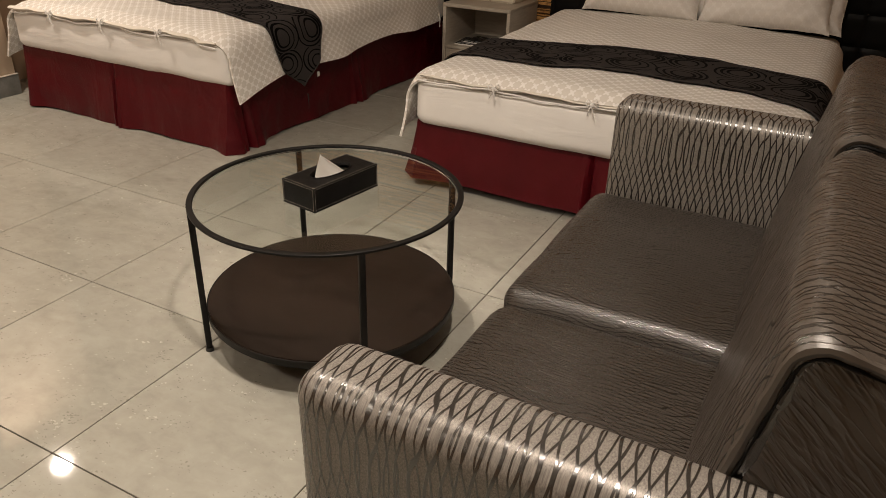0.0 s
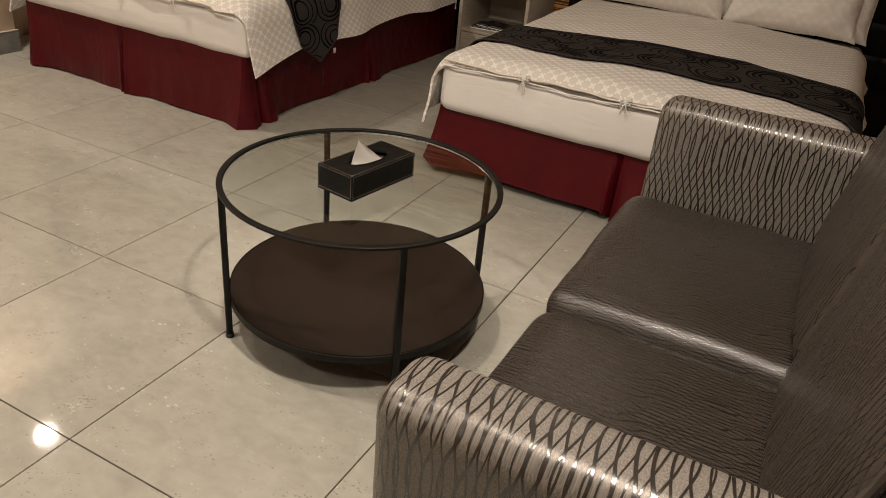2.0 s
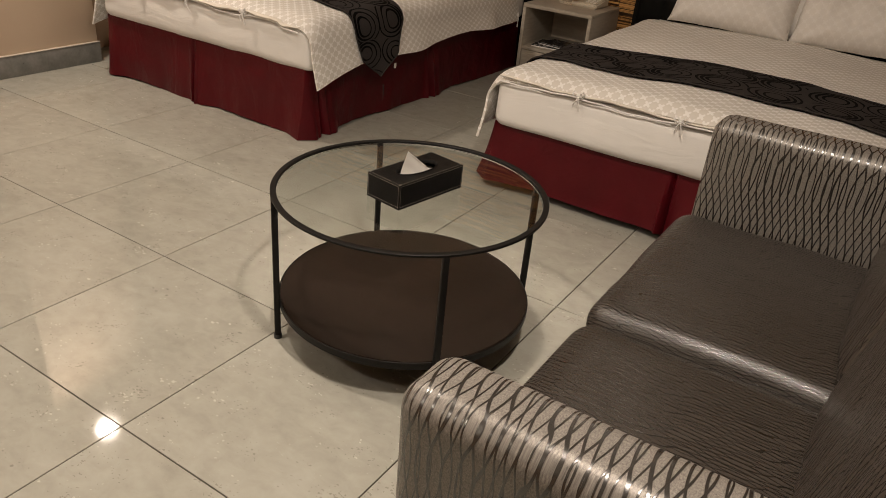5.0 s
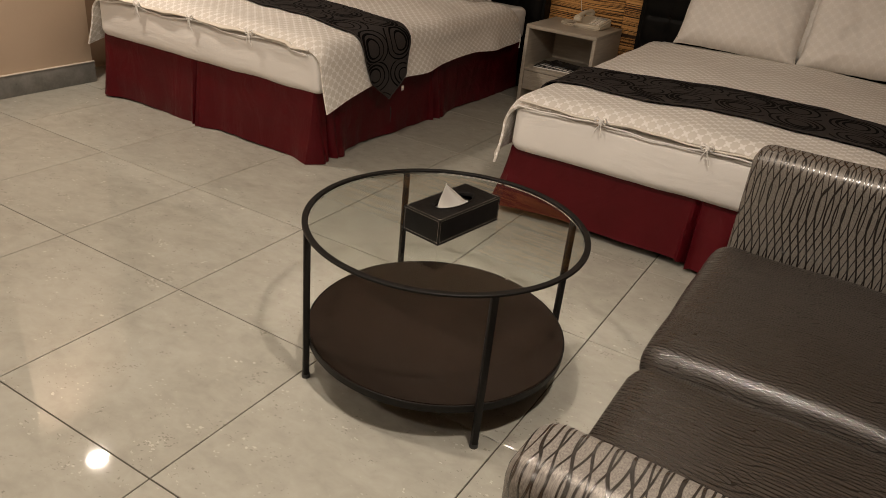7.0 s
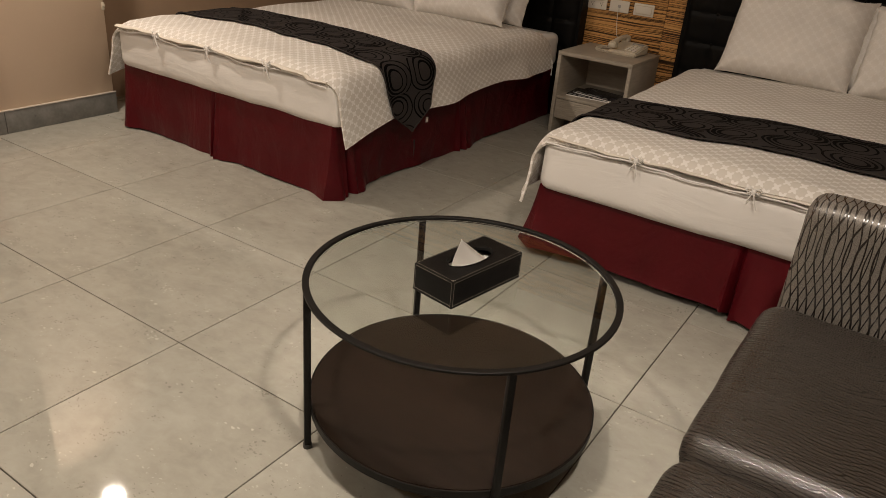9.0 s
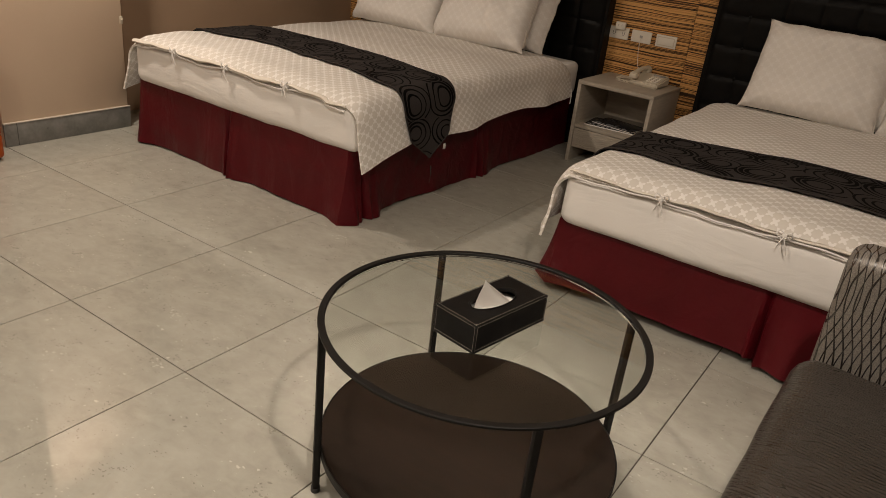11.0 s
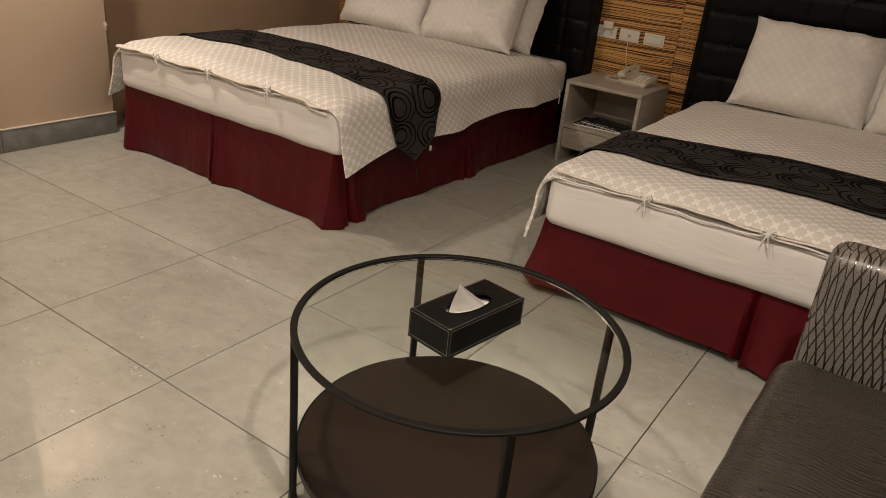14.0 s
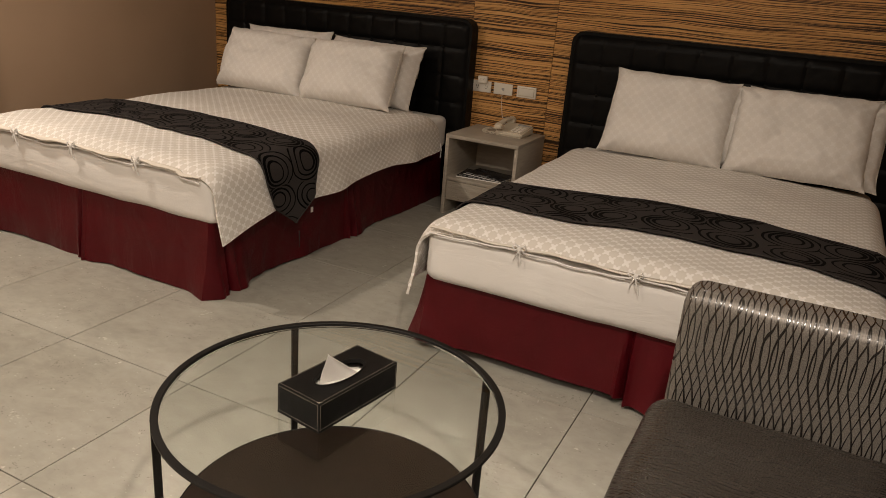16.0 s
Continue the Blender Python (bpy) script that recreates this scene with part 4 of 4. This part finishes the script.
part("opening_rim", tube([(0.074 * math.cos(a), 0.034 * math.sin(a), TH + 0.0005) for a in (2 * math.pi * i / 48 for i in range(48))], 0.0022, 6, closed=True), BOXLEATHER, tx)


def stitches(p, q, step=0.0048):
    p, q = Vector(p), Vector(q)
    n = int((q - p).length / step)
    bm = bmesh.new()
    for i in range(n):
        a, b = p.lerp(q, (i + 0.12) / n), p.lerp(q, (i + 0.88) / n)
        merge(bm, tube([a, b], 0.00055, 4))
    return bm


e = 0.004
cw, cd = TW / 2 - e, TD / 2 - e
for p, q in (((-cw, -cd, TH + .0002), (cw, -cd, TH + .0002)), ((cw, -cd, TH + .0002), (cw, cd, TH + .0002)), ((cw, cd, TH + .0002), (-cw, cd, TH + .0002)), ((-cw, cd, TH + .0002), (-cw, -cd, TH + .0002))):
    part("stitching", stitches(p, q), STITCH, tx, "row of pale stitches", smooth=False)
for sy in (-1, 1):
    y_ = sy * (TD / 2 + 0.0003)
    for p, q in (((-cw, y_, e + 0.003), (cw, y_, e + 0.003)), ((-cw, y_, TH - e), (cw, y_, TH - e)), ((-cw, y_, e), (-cw, y_, TH - e)), ((cw, y_, e), (cw, y_, TH - e))):
        part("stitching", stitches(p, q), STITCH, case, smooth=False)
    x_ = sy * (TW / 2 + 0.0003)
    for p, q in (((x_, -cd, e + 0.003), (x_, cd, e + 0.003)), ((x_, -cd, TH - e), (x_, cd, TH - e)), ((x_, -cd, e), (x_, -cd, TH - e)), ((x_, cd, e), (x_, cd, TH - e))):
        part("stitching", stitches(p, q), STITCH, case, smooth=False)
bm = soft_box(0.20, 0.10, 0.040, 0.012, 5, (0, 0, 0.004), 0.003)
part("tissue_stack", moved(bm, Matrix.Translation((0, 0, 0.024))), PAPER, tx, "stack of white tissues inside")


def tissue(a, b):
    """A sheet pulled up through the opening, folded to a leaning triangle."""
    x = (-0.048 + 0.098 * a) * (1 - b) - 0.034 * b
    y = (0.016 - 0.034 * a) * (1 - b) + 0.004 * b + 0.0035 * math.sin(a * 8 + b * 3) * (1 - b)
    return Vector((x, y, TH - 0.020 + 0.074 * b ** 0.95 + 0.003 * math.sin(a * 3)))


part("tissue", sheet(tissue, 16, 12, 0.0012), PAPER, tx, "white paper tissue pulled up to a point")

# ---- sofa ----
SX0, SX1 = 2.085, 2.96
sofa = thing("sofa", "dark two-seat sofa in strand-patterned glossy upholstery", "sofa", (2.5, -0.5, 0))
inv = sofa.matrix_world.inverted()


def arm(y0, y1, z1, name="arm"):
    cx, cy = (SX0 + SX1) / 2, (y0 + y1) / 2
    bm = soft_box(SX1 - SX0, y1 - y0, z1 - 0.06, 0.042, 26, (0, 0.004, 0.003), 0.002, y0, uv=lambda c: (c.x, c.z - c.y))
    return part(name, moved(bm, inv @ Matrix.Translation((cx, cy, 0.06 + (z1 - 0.06) / 2))), ARMFABRIC, sofa, "armrest in silver-grey strand weave")


arm(-1.335, -1.195, 0.668)
arm(0.195, 0.335, 0.675)
part("base", moved(box(SX0 + 0.03, SX1 - 0.02, -1.20, 0.20, 0.06, 0.25, 0.012, 3), inv), PIPING, sofa, "dark upholstered base rail")
for y0, y1, sd, zc in ((-1.192, -0.528, 1.0, 0.306), (-0.540, 0.192, 5.0, 0.328)):
    bm = soft_box(0.685, y1 - y0, 0.135, 0.062, 28, (0.004, 0.0, 0.010), 0.004, sd, uv=lambda c: (c.y + c.z, c.x))
    part("seat_cushion", moved(bm, inv @ Matrix.Translation((SX0 + 0.315, (y0 + y1) / 2, zc))), SEATFABRIC, sofa, "seat cushion with fine embossed strands")
part("back_frame", moved(box(2.80, SX1, -1.195, 0.195, 0.06, 0.80, 0.03, 4), inv), BACKFABRIC, sofa)
def rounded_loop(n, hw, hh, r):
    """Points, evenly apart, round a rectangle with round corners."""
    sides, bend = (2 * (hh - r), 2 * (hw - r)) * 2, math.pi * r / 2
    total = sum(sides) + 4 * bend
    pts = []
    for i in range(n):
        s = total * i / n
        for k in range(4):
            a0 = k * math.pi / 2
            ux, uz = math.cos(a0), math.sin(a0)
            reach, half_side = ((hw, hh - r) if k % 2 == 0 else (hh, hw - r))
            if s <= sides[k]:
                t = s - half_side
                pts.append((ux * reach - uz * t, uz * reach + ux * t))
                break
            s -= sides[k]
            if s <= bend:
                a = a0 + s / r
                cx, cz = ux * (reach - r) - uz * half_side, uz * (reach - r) + ux * half_side
                pts.append((cx + r * math.cos(a), cz + r * math.sin(a)))
                break
            s -= bend
        else:
            pts.append((hw, -(hh - r)))
    return pts


def cushion_mesh(w, d, h, seed):
    """A squarish roll along y with small round ends, a fuller middle and creases that run round it."""
    bm = bmesh.new()
    lay = bm.loops.layers.uv.new("UVMap")
    n, m_, r = 96, 60, 0.022
    base = rounded_loop(n, w / 2, h / 2, 0.048)
    step = math.dist(base[0], base[1])
    arc = [step * i for i in range(n + 1)]
    rows = []
    for j in range(m_ + 1):
        f = 0.5 - 0.5 * math.cos(math.pi * j / m_)
        y = (f - 0.5) * d
        e = min(f, 1 - f) * d
        inset = r - math.sqrt(max(0.0, r * r - (r - e) ** 2)) if e < r else 0.0
        full = 0.014 * (1 - (2 * f - 1) ** 4)
        row = []
        for i, (x, z) in enumerate(rounded_loop(n, w / 2 - inset + full, h / 2 - inset + full * 0.7, 0.048 - inset)):
            a = math.atan2(z / h, x / w)
            k = 1 + 0.030 * noise.noise(Vector((y * 26, math.cos(a) * 1.2, math.sin(a) * 1.2 + seed))) * min(1.0, e / 0.06) + 0.03 * noise.noise(Vector((y * 5, math.cos(a) * 2, math.sin(a) * 2 + seed)))
            row.append(bm.verts.new((x * k, y, z * k)))
        rows.append((y, row))
    for (ya, p), (yb, q) in zip(rows, rows[1:]):
        for i in range(n):
            k = (i + 1) % n
            f = bm.faces.new((p[i], p[k], q[k], q[i]))
            for l, uv in zip(f.loops, ((ya, arc[i]), (ya, arc[i + 1]), (yb, arc[i + 1]), (yb, arc[i]))):
                l[lay].uv = uv
    bm.faces.new(rows[0][1])
    bm.faces.new(rows[-1][1])
    return bm


for y0, y1, sd, dz in ((-1.215, -0.535, 2.0, -0.022), (-0.53, 0.19, 7.0, 0.0)):
    bm = cushion_mesh(0.26, y1 - y0, 0.50, sd)
    m = inv @ Matrix.Translation((2.762, (y0 + y1) / 2, 0.63 + dz)) @ pose(0, 0, 0, 0, 11, 0)
    bc = part("back_cushion", moved(bm, m), BACKFABRIC, sofa, "plump leaning back cushion with stitched side panel")
    for s in (-1, 1):
        end = (y1 - y0) / 2
        pts = [m @ Vector((x, s * (end - 0.004), z)) for x, z in rounded_loop(140, 0.122, 0.242, 0.040)]
        part("piping", tube(pts, lambda f: 0.0075 + 0.0016 * math.sin(f * 150 + sd) * math.sin(f * 61), 8, closed=True), WRINKLED, bc, "puckered welt along the seam")
        ring = [m @ Vector((x, s * (end + 0.001), z)) for x, z in rounded_loop(140, 0.1135, 0.2335, 0.033)]
        part("seam_thread", tube(ring, lambda f: 0.0022 + 0.0009 * math.sin(f * 754), 6, closed=True), BLACKLEATHER, bc, "dark stitched seam")
        pb = soft_box(0.222, 0.034, 0.462, 0.015, 24, (0.0, 0.016, 0.0), 0.006, sd + s, uv=lambda c: (c.x, c.z))
        for v in pb.verts:
            dx, dz_ = abs(v.co.x) - 0.078, abs(v.co.z) - 0.198
            if dx > 0 and dz_ > 0 and math.hypot(dx, dz_) > 0.033:
                k = 0.033 / math.hypot(dx, dz_)
                v.co.x, v.co.z = math.copysign(0.078 + dx * k, v.co.x), math.copysign(0.198 + dz_ * k, v.co.z)
            q = max(abs(v.co.x) / 0.116, abs(v.co.z) / 0.235)
            if abs(v.co.y) > 0.008 and q < 0.97:
                v.co.y += s * 0.004 * noise.noise(Vector((v.co.z * 34 + v.co.x * 14, v.co.x * 5, sd))) * min(1.0, q * 1.3)
        part("side_panel", moved(pb, m @ Matrix.Translation((0, s * (end - 0.015), 0))), WRINKLED, bc, "wrinkled dark leather end panel")
for lx in (SX0 + 0.06, SX1 - 0.06):
    for ly in (-1.27, 0.27):
        part("foot", moved(cyl(lx, ly, 0, 0.062, 0.022, 16, 0.026), inv), DARKPLASTIC, sofa)


# ---- desk with ottomans ----
def ottoman(x, y, s, h, seed, label):
    o = thing("ottoman", label, "ottoman", (x, y, 0), group="ottomans at the desk")
    n = 54
    bm = soft_box(s, s, h - 0.012, 0.022, n, (0.006, 0.006, 0.008), 0.003, seed)
    tuf = [(-0.17, 0.26), (0.17, 0.26), (-0.34, 0.09), (0.0, 0.09), (0.34, 0.09), (-0.17, -0.08), (0.17, -0.08), (-0.34, -0.25), (0.0, -0.25), (0.34, -0.25)]

    def dimple(a, b):
        d = 0.011 * sum(math.exp(-((a - p) ** 2 + (b - q) ** 2) * 420) for p, q in tuf)
        for q in (0.26, 0.09, -0.08, -0.25):
            d += 0.0035 * math.exp(-((b - q - 0.006 * math.sin(a * 18 + q * 30)) / 0.012) ** 2)
        return d
    for v in bm.verts:
        c = v.co
        fx, fy, fz = c.x / s, c.y / s, c.z / (h - 0.012)
        if abs(fx) > 0.45:
            c.x -= math.copysign(dimple(fy, fz), fx)
        if abs(fy) > 0.45:
            c.y -= math.copysign(dimple(fx, fz), fy)
        if fz > 0.45:
            c.z -= dimple(fx, fy)
    part("upholstery", moved(bm, Matrix.Translation((0, 0, 0.012 + (h - 0.012) / 2))), ORANGE, o)
    for a, b in tuf:
        for face in range(3):
            p = ((s / 2 - 0.010, a * s, 0.012 + (b + 0.5) * (h - 0.012)), (a * s, -s / 2 + 0.010, 0.012 + (b + 0.5) * (h - 0.012)), (a * s, b * s, h - 0.010))[face]
            bm = soft_box(0.013, 0.013, 0.013, 0.006, 3)
            part("button", moved(bm, Matrix.Translation(p)), ORANGE, o)
    part("base", box(-s / 2 + 0.02, s / 2 - 0.02, -s / 2 + 0.02, s / 2 - 0.02, 0, 0.016), DARKPLASTIC, o)
    return o


ottoman(-1.395 - 0.228, -0.335, 0.456, 0.465, 3.0, "cube ottoman in tufted orange leatherette under the desk")
ottoman(-1.60, -0.90, 0.456, 0.465, 9.0, "cube ottoman in tufted orange leatherette, partly hidden")
desk = thing("desk", "black metal desk with a lower shelf", "desk", (-1.75, -0.65, 0))
inv = desk.matrix_world.inverted()
DX0, DX1, DY0, DY1 = -2.08, -1.62, -1.25, -0.035
part("desktop", moved(box(DX0, DX1, DY0, DY1, 0.735, 0.76, 0.003), inv), BLACKMETAL, desk)
part("shelf", moved(box(DX0 + 0.02, DX1 - 0.015, -0.39, DY1 - 0.022, 0.60, 0.622, 0.002), inv), BLACKMETAL, desk, "small black board under the desktop")
part("shelf_side", moved(box(DX0 + 0.02, DX1 - 0.015, -0.405, -0.392, 0.60, 0.735, 0.002), inv), BLACKMETAL, desk)
for lx in (DX0 + 0.015, DX1 - 0.012):
    for ly in (DY0 + 0.012, DY1 - 0.012):
        part("leg", moved(box(lx - 0.011, lx + 0.011, ly - 0.011, ly + 0.011, 0.0, 0.735, 0.002), inv), BLACKMETAL, desk)
hd = thing("hair_dryer", "black hair dryer lying on the desk shelf", "hair dryer", (-1.76, -0.17, 0.622), 25)
part("barrel", moved(cyl(0, 0, -0.07, 0.07, 0.030, 20, 0.026, 0.004), Matrix.Translation((0, 0, 0.031)) @ pose(0, 0, 0, 90, 0, 70)), DARKPLASTIC, hd)
part("grip", moved(box(-0.013, 0.013, -0.12, 0.0, 0.016, 0.044, 0.008, 3), pose(-0.02, -0.02, 0, 0, 0, -15)), DARKPLASTIC, hd)
part("nozzle_ring", moved(ellipse_ring(0.024, 0.028, 0.062, 0.074, 24), Matrix.Translation((0, 0, 0.031)) @ pose(0, 0, 0, 90, 0, 70)), CHROME, hd)

hk = thing("wall_hook", "small pale plastic hook on the wall corner", "hook", (XP, YP - 0.006, 0.585))
part("plate", box(-0.001, 0.004, -0.008, 0.008, -0.02, 0.02, 0.0015), PLASTIC, hk)
part("peg", tube([(0.002, 0, 0.006), (0.012, 0.002, 0.0), (0.016, 0.002, 0.008)], 0.003, 6), PLASTIC, hk)

# ---- floor tiles ----
fl = bpy.data.objects["floor"]
tile_bm = box(-0.2959, 0.2959, -0.2989, 0.2989, -0.012, 0.0, 0.0010, 1)
me = bpy.data.meshes.new("tile")
tile_bm.to_mesh(me)
tile_bm.free()
me.materials.append(TILE)
for i in range(-4, 7):
    for j in range(-8, 5):
        ob = new("tile", me)
        gx, gy = 0.595 * (i + 0.5), 0.601 * (j + 0.5)
        ob.matrix_world = pose(0.003 + gx - 0.0065 * gy, -0.003 + gy + 0.0065 * gx, 0, 0, 0, math.degrees(0.0065))
        ob.parent = fl
